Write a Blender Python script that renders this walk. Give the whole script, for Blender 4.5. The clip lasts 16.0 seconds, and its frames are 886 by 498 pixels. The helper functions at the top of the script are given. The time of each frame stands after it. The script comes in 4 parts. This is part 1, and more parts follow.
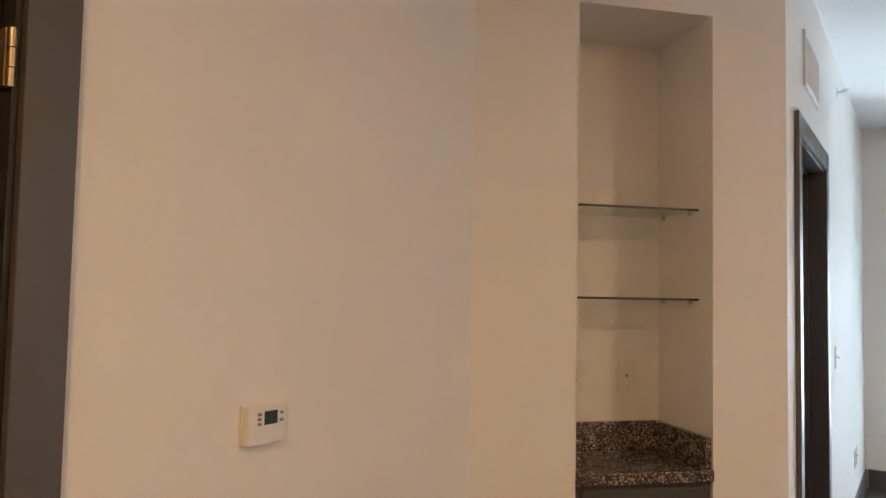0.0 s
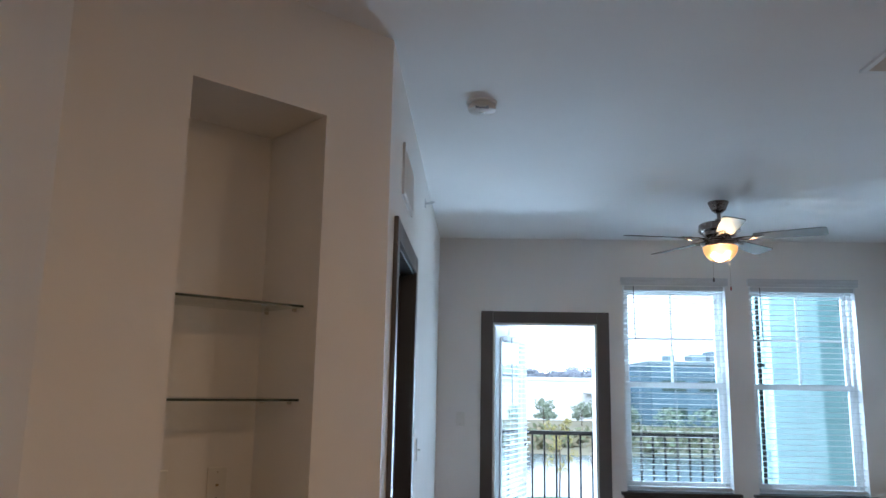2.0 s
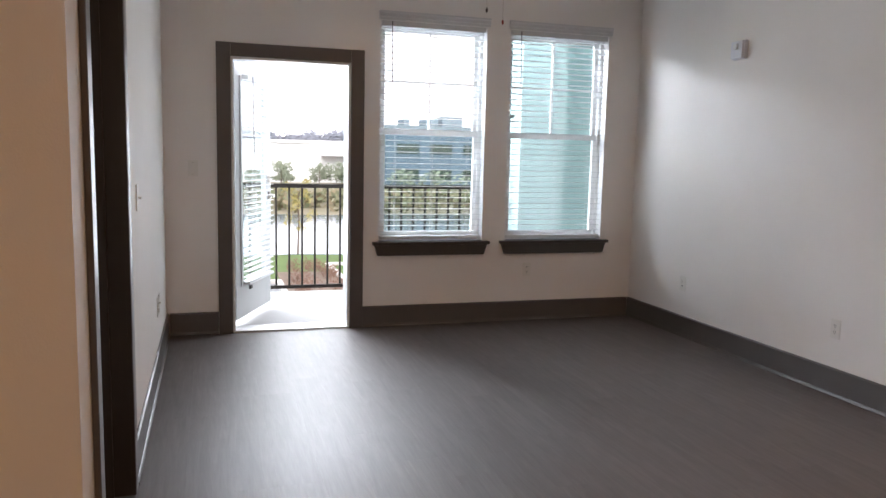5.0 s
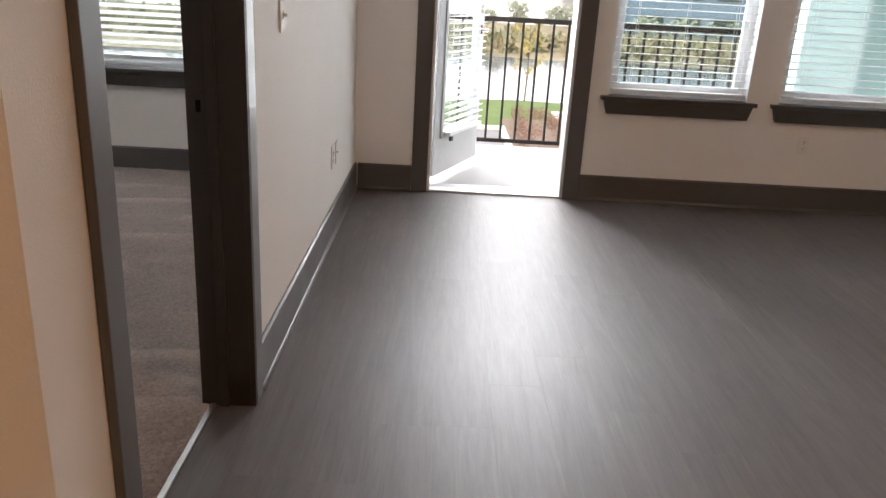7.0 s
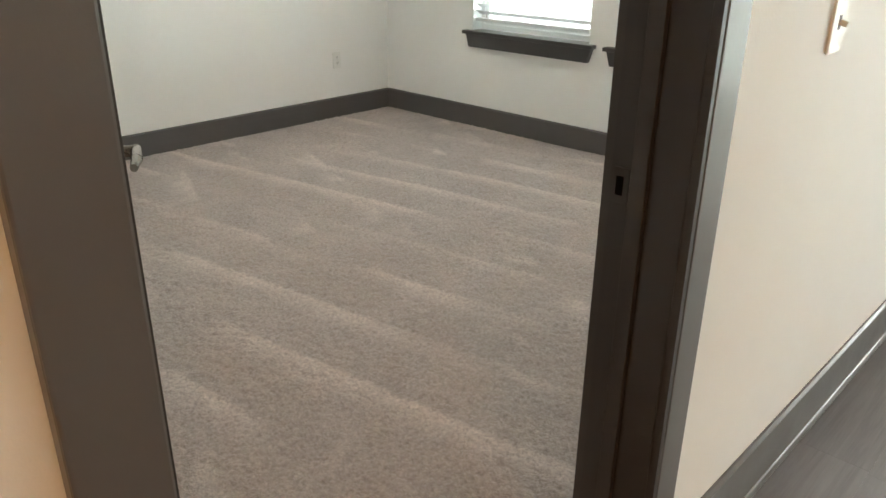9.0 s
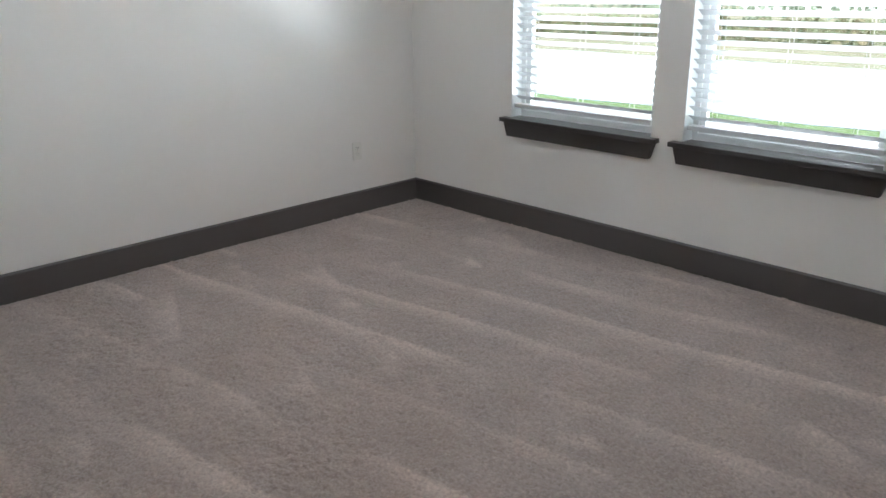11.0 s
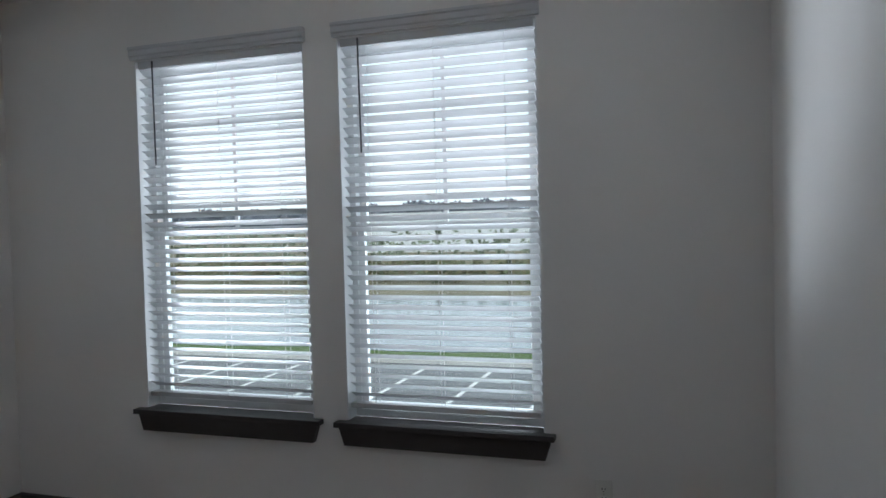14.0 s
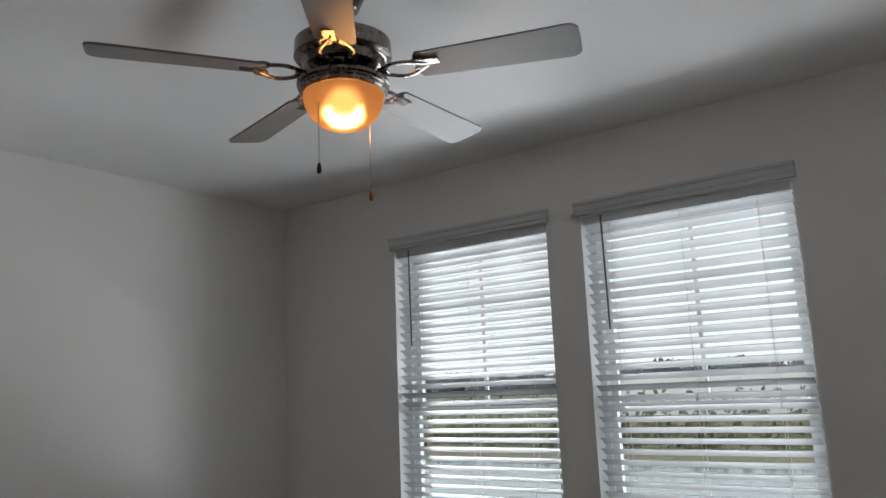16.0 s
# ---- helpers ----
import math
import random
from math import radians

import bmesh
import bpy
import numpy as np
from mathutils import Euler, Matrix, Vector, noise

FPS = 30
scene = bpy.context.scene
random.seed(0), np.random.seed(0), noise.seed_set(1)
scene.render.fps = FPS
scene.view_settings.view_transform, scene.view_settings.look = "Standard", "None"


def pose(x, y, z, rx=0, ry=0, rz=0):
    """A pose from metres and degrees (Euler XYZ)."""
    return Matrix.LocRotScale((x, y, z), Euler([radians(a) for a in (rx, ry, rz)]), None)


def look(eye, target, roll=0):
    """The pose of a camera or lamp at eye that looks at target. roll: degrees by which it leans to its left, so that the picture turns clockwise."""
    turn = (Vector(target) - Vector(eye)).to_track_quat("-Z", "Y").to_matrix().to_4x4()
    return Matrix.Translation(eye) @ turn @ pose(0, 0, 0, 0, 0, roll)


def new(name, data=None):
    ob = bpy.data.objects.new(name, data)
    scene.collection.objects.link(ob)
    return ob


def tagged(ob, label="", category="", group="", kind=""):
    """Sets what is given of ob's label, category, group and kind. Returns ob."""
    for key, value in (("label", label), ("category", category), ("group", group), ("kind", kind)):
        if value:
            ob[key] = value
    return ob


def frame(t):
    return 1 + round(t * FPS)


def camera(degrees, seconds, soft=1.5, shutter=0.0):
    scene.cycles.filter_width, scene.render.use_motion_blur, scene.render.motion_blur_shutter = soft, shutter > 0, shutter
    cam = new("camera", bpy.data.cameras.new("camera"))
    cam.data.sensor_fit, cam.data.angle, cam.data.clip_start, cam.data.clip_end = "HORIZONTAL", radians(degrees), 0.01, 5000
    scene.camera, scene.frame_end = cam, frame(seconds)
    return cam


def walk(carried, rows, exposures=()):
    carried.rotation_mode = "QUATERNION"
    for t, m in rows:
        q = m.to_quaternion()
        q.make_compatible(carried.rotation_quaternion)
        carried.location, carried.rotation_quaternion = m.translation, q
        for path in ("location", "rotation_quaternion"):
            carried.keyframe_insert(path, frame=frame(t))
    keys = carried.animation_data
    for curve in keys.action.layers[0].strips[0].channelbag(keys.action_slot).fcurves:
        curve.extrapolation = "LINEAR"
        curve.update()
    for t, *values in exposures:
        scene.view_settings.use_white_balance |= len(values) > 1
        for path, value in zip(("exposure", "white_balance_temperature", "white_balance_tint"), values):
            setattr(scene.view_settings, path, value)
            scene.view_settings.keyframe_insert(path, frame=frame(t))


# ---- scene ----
cam = camera(60.5, 16.0)
PATH = [
    (0, (0.392, 0.341, 1.438), (-0.676, 2.029, 1.552), 1.1),
    (0.5, (0.381, 0.356, 1.459), (-0.558, 2.105, 1.698), 1.8),
    (1, (0.366, 0.38, 1.467), (-0.344, 2.221, 1.791), 2.1),
    (1.5, (0.352, 0.427, 1.47), (-0.045, 2.354, 1.831), 1.8),
    (2, (0.319, 0.493, 1.479), (0.231, 2.459, 1.838), 1.1),
    (2.5, (0.276, 0.544, 1.469), (0.458, 2.507, 1.802), 0.3),
    (3, (0.233, 0.6, 1.451), (0.612, 2.55, 1.685), 0.5),
    (3.5, (0.244, 0.67, 1.434), (0.731, 2.607, 1.522), 1.0),
    (4, (0.26, 0.835, 1.414), (0.827, 2.753, 1.403), 0.6),
    (4.2, (0.258, 0.893, 1.41), (0.856, 2.8, 1.349), 0.6),
    (6.3, (0.472, 1.844, 1.253), (0.867, 3.727, 0.707), 1.0),
    (6.5, (0.489, 1.943, 1.256), (0.781, 3.829, 0.66), 2.0),
    (7, (0.541, 2.218, 1.247), (0.563, 4.111, 0.599), 3.2),
    (7.5, (0.662, 2.532, 1.258), (0.198, 4.35, 0.566), 3.1),
    (8, (0.664, 2.728, 1.279), (-0.188, 4.369, 0.516), 3.0),
    (8.5, (0.577, 3.008, 1.279), (-0.467, 4.515, 0.479), 1.7),
    (9, (0.49, 3.215, 1.301), (-0.776, 4.552, 0.519), 0.5),
    (9.2, (0.456, 3.301, 1.31), (-0.906, 4.552, 0.547), -0.1),
    (11.5, (-0.208, 3.922, 1.404), (-1.546, 5.29, 0.82), -1.4),
    (12, (-0.329, 4.004, 1.378), (-1.408, 5.594, 0.825), -1.9),
    (12.5, (-0.438, 4.019, 1.42), (-1.212, 5.779, 0.871), -2.6),
    (13, (-0.426, 4.054, 1.435), (-1.041, 5.9, 0.976), -1.9),
    (13.5, (-0.428, 4.045, 1.461), (-1.003, 5.944, 1.205), -1.5),
    (14, (-0.384, 4.106, 1.545), (-1.031, 5.998, 1.477), -1.5),
    (14.5, (-0.383, 4.071, 1.582), (-1.064, 5.944, 1.738), -1.2),
    (15, (-0.375, 4.051, 1.605), (-1.137, 5.875, 1.906), -1.4),
    (15.5, (-0.383, 4.074, 1.63), (-1.321, 5.801, 2.001), -1.5),
    (16, (-0.424, 4.128, 1.626), (-1.592, 5.708, 1.998), -2.3),
]
EXPOSURES = [(0.0, 2.15, 5700, 3), (1.0, 1.55, 5350, 3), (1.5, 1.35, 5200, 4), (2.0, 1.2, 5080, 3), (2.5, 1.2, 5320, 4), (3.5, 1.12, 5950, 10), (4.2, 1.1, 6250, 13),
             (6.3, 1.3, 6950, 18), (7.0, 1.35, 7050, 17), (8.0, 1.7, 7150, 12), (9.0, 2.3, 7350, 4), (9.2, 2.3, 7350, 4), (11.3, 1.65, 6450, 12), (12.5, 1.35, 6350, 12),
             (13.2, 0.95, 6350, 13), (14.0, 0.08, 6250, 13), (14.7, -0.12, 6400, 12), (16.0, -0.12, 6800, 15)]
walk(cam, [(t, look(eye, to, roll)) for t, eye, to, roll in PATH], EXPOSURES)

# ---- world, sun and lamps ----
world = bpy.data.worlds.new("overcast_sky")
scene.world = world
world.use_nodes = True
wn = world.node_tree.nodes
wl = world.node_tree.links
sky = wn.new("ShaderNodeTexSky")
sky.sky_type = "NISHITA"
sky.sun_disc = False
sky.sun_elevation, sky.sun_rotation = radians(38), radians(200)
sky.air_density, sky.dust_density, sky.ozone_density = 1.0, 6.0, 1.0
cloud = wn.new("ShaderNodeMixRGB")          # thin high cloud greys the blue of the sky
cloud.inputs[0].default_value = 0.75
cloud.inputs[2].default_value = (12.4, 12.7, 13.1, 1)
wl.new(sky.outputs[0], cloud.inputs[1])
wl.new(cloud.outputs[0], wn["Background"].inputs[0])
wn["Background"].inputs[1].default_value = 0.14

sun_data = bpy.data.lights.new("sun", "SUN")
sun_data.energy, sun_data.angle, sun_data.color = 0.8, radians(25), (1.0, 0.96, 0.9)
sun = new("sun", sun_data)
sun.matrix_world = look((0, 0, 0), (math.sin(radians(20)) * -1, 1.0, -0.8))


def area_lamp(name, at, to, size, watts, colour):
    data = bpy.data.lights.new(name, "AREA")
    data.shape, data.size, data.energy, data.color = "DISK", size, watts, colour
    ob = new(name, data)
    ob.matrix_world = look(at, to)
    return ob


def bulb(name, at, radius, watts, colour):
    data = bpy.data.lights.new(name, "POINT")
    data.shadow_soft_size, data.energy, data.color = radius, watts, colour
    ob = new(name, data)
    ob.location = at
    return ob


WARM = (1.0, 0.61, 0.31)
SKY = (0.84, 0.93, 1.0)
H = 2.765                                    # ceiling height
# the kitchen's and hall's ceiling lights
area_lamp("kitchen_ceiling_light", (3.0, 1.9, H - 0.02), (3.0, 1.9, 0), 0.35, 10, (1.0, 0.58, 0.30))
area_lamp("hall_ceiling_light", (0.8, -0.7, H - 0.02), (0.8, -0.7, 0), 0.25, 12.0, (1.0, 0.52, 0.20))
FAN_LIVING = (1.97, 5.63)
FAN_BEDROOM = (-1.82, 5.58)
bulb("fan_bulb_living", (*FAN_LIVING, 2.41), 0.045, 9, (1.0, 0.95, 0.86))
bulb("fan_bulb_bedroom", (*FAN_BEDROOM, 2.41), 0.045, 7, (1.0, 0.76, 0.46))


def sky_lamp(name, x, y, width, watts):
    """Stands in for the sky's light above an opening: an added panel outside, over its head, that leans in towards the
    room.
    """
    data = bpy.data.lights.new(name, "AREA")
    data.shape, data.size, data.size_y, data.energy, data.color = "RECTANGLE", width, 0.9, watts, SKY
    ob = new(name, data)
    ob.matrix_world = look((x, y + 1.05, 3.15), (x, y - 2.0, 0.6))
    return ob


door_sky = sky_lamp("sky_light_balcony_door", 0.95, 7.17, 1.5, 25)
door_sky.matrix_world = look((0.85, 9.75, 3.4), (1.15, 4.0, 0.2))
door_sky.data.size_y, door_sky.data.spread = 1.2, radians(56)
# unseen panel added to brighten the living room's east wall
side_fill = sky_lamp("sky_fill_from_the_open_side", -0.6, 7.17, 3.0, 175)
side_fill.matrix_world = look((-1.0, 10.6, 3.7), (3.8, 4.6, 1.0))
side_fill.data.size_y, side_fill.data.spread = 1.4, radians(105)
sky_lamp("sky_light_living_window", 2.0, 7.17, 0.9, 3)
sky_lamp("sky_light_living_window", 3.07, 7.17, 0.9, 3)


def fill_lamp(name, x, y, z, width, deep, watts, to):
    """Added fill lamp outside an opening, standing in for sky light off pond and slab."""
    data = bpy.data.lights.new(name, "AREA")
    data.shape, data.size, data.size_y, data.energy, data.color = "RECTANGLE", width, deep, watts, SKY
    ob = new(name, data)
    ob.matrix_world = look((x, y, z), to)
    return ob


# unseen lamps, added to lift the ceilings through the windows
fill_lamp("fill_lamp_living_windows", 2.5, 11.5, -1.25, 2.6, 0.9, 165, (2.0, 4.8, 1.9))
bed_fill = fill_lamp("fill_lamp_bedroom_windows", -1.3, 10.0, -1.0, 3.4, 1.2, 76, (-1.9, 7.2, 1.5))
bed_fill.data.spread = radians(110)
# two more added lamps: one brightens the bedroom's west wall, one its east wall
bed_side_fill = fill_lamp("fill_lamp_bedroom_side", -0.2, 10.6, 0.9, 4.6, 1.6, 56, (-3.9, 5.3, 1.3))
bed_side_fill.data.spread = radians(120)
bed_side_fill = fill_lamp("fill_lamp_bedroom_side", -5.5, 11.2, -1.6, 4.0, 1.3, 205, (-0.13, 5.9, 1.9))
bed_side_fill.data.spread = radians(100)


# ---- materials ----
def material(name, colour, rough=0.6, metal=0.0, spec=0.5):
    m = bpy.data.materials.new(name)
    m.use_nodes = True
    b = m.node_tree.nodes["Principled BSDF"]
    b.inputs["Base Color"].default_value = (*colour, 1)
    b.inputs["Roughness"].default_value = rough
    b.inputs["Metallic"].default_value = metal
    b.inputs["Specular IOR Level"].default_value = spec
    return m, m.node_tree.nodes, m.node_tree.links, b


def coords(n, l, scale=(1, 1, 1), kind="Object", rotate=(0, 0, 0)):
    tc = n.new("ShaderNodeTexCoord")
    mp = n.new("ShaderNodeMapping")
    mp.inputs["Scale"].default_value = scale
    mp.inputs["Rotation"].default_value = rotate
    l.new(tc.outputs[kind], mp.inputs["Vector"])
    return mp.outputs["Vector"]


def noise_tex(n, l, vec, scale, detail=4.0, rough=0.55, distort=0.0):
    t = n.new("ShaderNodeTexNoise")
    t.inputs["Scale"].default_value = scale
    t.inputs["Detail"].default_value = detail
    t.inputs["Roughness"].default_value = rough
    t.inputs["Distortion"].default_value = distort
    l.new(vec, t.inputs["Vector"])
    return t.outputs["Fac"]


def ramp(n, l, fac, stops):
    r = n.new("ShaderNodeValToRGB")
    while len(r.color_ramp.elements) < len(stops):
        r.color_ramp.elements.new(0.5)
    for e, (p, c) in zip(r.color_ramp.elements, stops):
        e.position = p
        e.color = (*c, 1)
    l.new(fac, r.inputs[0])
    return r.outputs[0]


def mix(n, l, fac, a, b, kind="MIX"):
    x = n.new("ShaderNodeMixRGB")
    x.blend_type = kind
    for socket, v in zip(x.inputs, (fac, a, b)):
        if isinstance(v, (int, float)):
            socket.default_value = v
        elif isinstance(v, tuple):
            socket.default_value = (*v, 1)
        else:
            l.new(v, socket)
    return x.outputs[0]


def bump(n, l, b, height, strength, distance):
    u = n.new("ShaderNodeBump")
    u.inputs["Strength"].default_value = strength
    u.inputs["Distance"].default_value = distance
    l.new(height, u.inputs["Height"])
    l.new(u.outputs[0], b.inputs["Normal"])


def rough_map(n, l, b, fac, lo, hi):
    r = n.new("ShaderNodeMapRange")
    r.inputs["To Min"].default_value, r.inputs["To Max"].default_value = lo, hi
    l.new(fac, r.inputs["Value"])
    l.new(r.outputs[0], b.inputs["Roughness"])


def paint(name, colour, rough=0.6, peel=0.25, spec=0.4, vary=0.05):
    """Rolled paint: orange-peel relief and faint unevenness."""
    m, n, l, b = material(name, colour, rough, 0, spec)
    v = coords(n, l)
    big = noise_tex(n, l, v, 1.3, 3)
    c = mix(n, l, big, tuple(x * (1 - vary) for x in colour), tuple(min(1, x * (1 + vary)) for x in colour))
    l.new(c, b.inputs["Base Color"])
    rough_map(n, l, b, noise_tex(n, l, v, 6, 3), rough - 0.08, rough + 0.08)
    bump(n, l, b, noise_tex(n, l, v, 170, 2, 0.6), peel, 0.0012)
    return m


def timber(name, a, c, rough, along="y", bumpy=0.15):
    m, n, l, b = material(name, a, rough)
    s = {"y": (26, 1.6, 26), "x": (1.6, 26, 26), "z": (26, 26, 1.6)}[along]
    v = coords(n, l, s)
    g = noise_tex(n, l, v, 1.0, 6, 0.65, 0.8)
    info = n.new("ShaderNodeObjectInfo")
    base = mix(n, l, g, a, c)
    shade = ramp(n, l, info.outputs["Random"], [(0, (0.86, 0.86, 0.86)), (1, (1.1, 1.1, 1.1))])
    l.new(mix(n, l, 1.0, base, shade, "MULTIPLY"), b.inputs["Base Color"])
    rough_map(n, l, b, g, rough - 0.08, rough + 0.1)
    bump(n, l, b, g, bumpy, 0.0008)
    return m


WALL = paint("wall_paint", (0.84, 0.825, 0.80), 0.62, 0.35)
CEIL = paint("ceiling_paint", (0.87, 0.865, 0.855), 0.75, 0.4)
TRIM = paint("taupe_trim_paint", (0.100, 0.092, 0.090), 0.31, 0.08, 0.5, 0.08)
JAMB = timber("dark_stained_jamb", (0.020, 0.0145, 0.0125), (0.034, 0.025, 0.021), 0.42, "z", 0.10)
DARK = paint("charcoal_sill_paint", (0.050, 0.046, 0.046), 0.38, 0.06, 0.5, 0.08)
DOORWHITE = paint("door_white_paint", (0.72, 0.72, 0.71), 0.4, 0.08, 0.5, 0.03)
VINYL = paint("white_vinyl", (0.80, 0.81, 0.81), 0.35, 0.02, 0.5, 0.02)
PLASTIC = paint("white_plastic", (0.78, 0.77, 0.73), 0.35, 0.02, 0.5, 0.02)
ALARM = paint("alarm_plastic", (0.78, 0.80, 0.86), 0.35, 0.02, 0.5, 0.02)
GREY = material("grey_button_plastic", (0.20, 0.20, 0.20), 0.5)[0]
BLACK = material("black_plastic", (0.012, 0.012, 0.012), 0.5)[0]
HOLE = material("unlit_hole", (0.004, 0.004, 0.004), 1.0, 0, 0.0)[0]
LCD = material("lcd_glass", (0.035, 0.055, 0.045), 0.15)[0]
LEAFPAINT = paint("balcony_door_enamel", (0.38, 0.385, 0.39), 0.38, 0.06, 0.5, 0.04)
CAB = paint("cabinet_paint", (0.060, 0.055, 0.052), 0.42, 0.08, 0.5, 0.06)


def blind_material():
    """Faux-wood slat: white, lets a little light through."""
    m, n, l, b = material("blind_white", (0.70, 0.71, 0.72), 0.42)
    v = coords(n, l, (2, 40, 40))
    g = noise_tex(n, l, v, 4, 4)
    l.new(mix(n, l, g, (0.61, 0.62, 0.63), (0.67, 0.68, 0.69)), b.inputs["Base Color"])
    tr = n.new("ShaderNodeBsdfTranslucent")
    tr.inputs[0].default_value = (0.75, 0.78, 0.80, 1)
    ms = n.new("ShaderNodeMixShader")
    ms.inputs[0].default_value = 0.08
    l.new(b.outputs[0], ms.inputs[1])
    l.new(tr.outputs[0], ms.inputs[2])
    l.new(ms.outputs[0], n["Material Output"].inputs[0])
    return m


BLIND = blind_material()


def vinyl_plank():
    m, n, l, b = material("vinyl_plank", (0.10, 0.095, 0.092), 0.36, 0, 0.5)
    info = n.new("ShaderNodeObjectInfo")
    tc = n.new("ShaderNodeTexCoord")
    sh = n.new("ShaderNodeVectorMath")
    sh.operation = "MULTIPLY_ADD"
    l.new(info.outputs["Random"], sh.inputs[0])
    sh.inputs[1].default_value = (37, 53, 11)
    l.new(tc.outputs["Object"], sh.inputs[2])
    mp = n.new("ShaderNodeMapping")
    mp.inputs["Scale"].default_value = (22, 1.5, 22)
    l.new(sh.outputs[0], mp.inputs["Vector"])
    g = noise_tex(n, l, mp.outputs[0], 1.0, 8, 0.68, 1.2)
    fine = n.new("ShaderNodeMapping")
    fine.inputs["Scale"].default_value = (160, 7, 160)
    l.new(sh.outputs[0], fine.inputs["Vector"])
    f = noise_tex(n, l, fine.outputs[0], 1.0, 3, 0.6)
    wood = ramp(n, l, g, [(0.25, (0.074, 0.064, 0.064)), (0.52, (0.108, 0.094, 0.094)), (0.8, (0.148, 0.131, 0.130))])
    wood = mix(n, l, 0.22, wood, ramp(n, l, f, [(0.3, (0.072, 0.066, 0.065)), (0.7, (0.155, 0.144, 0.140))]))
    tone = ramp(n, l, info.outputs["Random"], [(0, (0.95, 0.95, 0.95)), (1, (1.05, 1.045, 1.04))])
    l.new(mix(n, l, 1.0, wood, tone, "MULTIPLY"), b.inputs["Base Color"])
    rough_map(n, l, b, noise_tex(n, l, tc.outputs["Object"], 5.0, 4), 0.45, 0.57)
    b.inputs["Specular IOR Level"].default_value = 0.6
    bump(n, l, b, mix(n, l, 0.5, g, f), 0.05, 0.0006)
    return m


PLANK = vinyl_plank()


def carpet_material():
    m, n, l, b = material("cut_pile_carpet", (0.30, 0.26, 0.235), 0.95, 0, 0.15)
    v = coords(n, l)
    tuft = noise_tex(n, l, v, 78, 4, 0.75)
    clump = noise_tex(n, l, v, 26, 4, 0.65)
    # passes of a vacuum cleaner leave long lighter strokes in the nap, some crossed by shorter ones that end in wedges
    def strokes(turn, scale, bend, patch, lo, hi):
        wave = n.new("ShaderNodeTexWave")
        wave.wave_type, wave.bands_direction, wave.wave_profile = "BANDS", "Y", "SAW"
        for key, val in (("Scale", scale), ("Distortion", bend), ("Detail", 2.0), ("Detail Scale", 0.55)):
            wave.inputs[key].default_value = val
        l.new(coords(n, l, (1, 1, 1), "Object", (0, 0, radians(turn))), wave.inputs["Vector"])
        line = ramp(n, l, wave.outputs["Fac"], [(0.0, (0, 0, 0)), (0.60, (0.06, 0.06, 0.06)), (0.86, (0.85, 0.85, 0.85)), (0.93, (1, 1, 1)), (1.0, (0, 0, 0))])
        where = ramp(n, l, noise_tex(n, l, coords(n, l, patch), 1.3, 3, 0.6, 0.6), [(lo, (0.06, 0.06, 0.06)), (hi, (1, 1, 1))])
        return mix(n, l, 1.0, line, where, "MULTIPLY")

    stroke = mix(n, l, 1.0, strokes(-9, 0.95, 1.5, (0.55, 1.6, 1), 0.43, 0.58), strokes(21, 0.85, 1.8, (1.5, 1.2, 1), 0.53, 0.64), "LIGHTEN")
    c = mix(n, l, ramp(n, l, tuft, [(0.34, (0, 0, 0)), (0.66, (1, 1, 1))]), (0.20, 0.159, 0.142), (0.65, 0.543, 0.490))
    c = mix(n, l, ramp(n, l, clump, [(0.3, (0.25, 0.25, 0.25)), (0.7, (0.8, 0.8, 0.8))]), c, (0.445, 0.360, 0.330))
    nap = mix(n, l, stroke, (0.93, 0.93, 0.93), (1.34, 1.35, 1.35))
    tread = ramp(n, l, noise_tex(n, l, v, 2.6, 4, 0.6, 1.5), [(0.40, (0.94, 0.94, 0.94)), (0.50, (1, 1, 1)), (0.62, (1.05, 1.05, 1.05))])
    nap = mix(n, l, 1.0, nap, tread, "MULTIPLY")
    l.new(mix(n, l, 1.0, c, nap, "MULTIPLY"), b.inputs["Base Color"])
    b.inputs["Sheen Weight"].default_value = 0.25
    bump(n, l, b, mix(n, l, 0.45, tuft, clump), 1.0, 0.012)
    return m


CARPET = carpet_material()


def granite():
    m, n, l, b = material("speckled_granite", (0.2, 0.18, 0.16), 0.16)
    v = coords(n, l)
    vo = n.new("ShaderNodeTexVoronoi")
    vo.inputs["Scale"].default_value = 185
    l.new(v, vo.inputs["Vector"])
    sep = n.new("ShaderNodeSeparateColor")
    l.new(vo.outputs["Color"], sep.inputs[0])
    grain = ramp(n, l, sep.outputs[0], [(0.0, (0.022, 0.019, 0.019)), (0.42, (0.06, 0.05, 0.046)), (0.6, (0.16, 0.12, 0.10)),
                                        (0.8, (0.34, 0.28, 0.24)), (1.0, (0.55, 0.5, 0.45))])
    cloud_ = noise_tex(n, l, v, 22, 5, 0.65)
    l.new(mix(n, l, ramp(n, l, cloud_, [(0.35, (0, 0, 0)), (0.65, (0.75, 0.75, 0.75))]), grain, (0.055, 0.045, 0.042)), b.inputs["Base Color"])
    return m


GRANITE = granite()


def metal(name, colour, rough):
    m, n, l, b = material(name, colour, rough, 1.0)
    rough_map(n, l, b, noise_tex(n, l, coords(n, l), 60, 3), rough - 0.08, rough + 0.1)
    return m


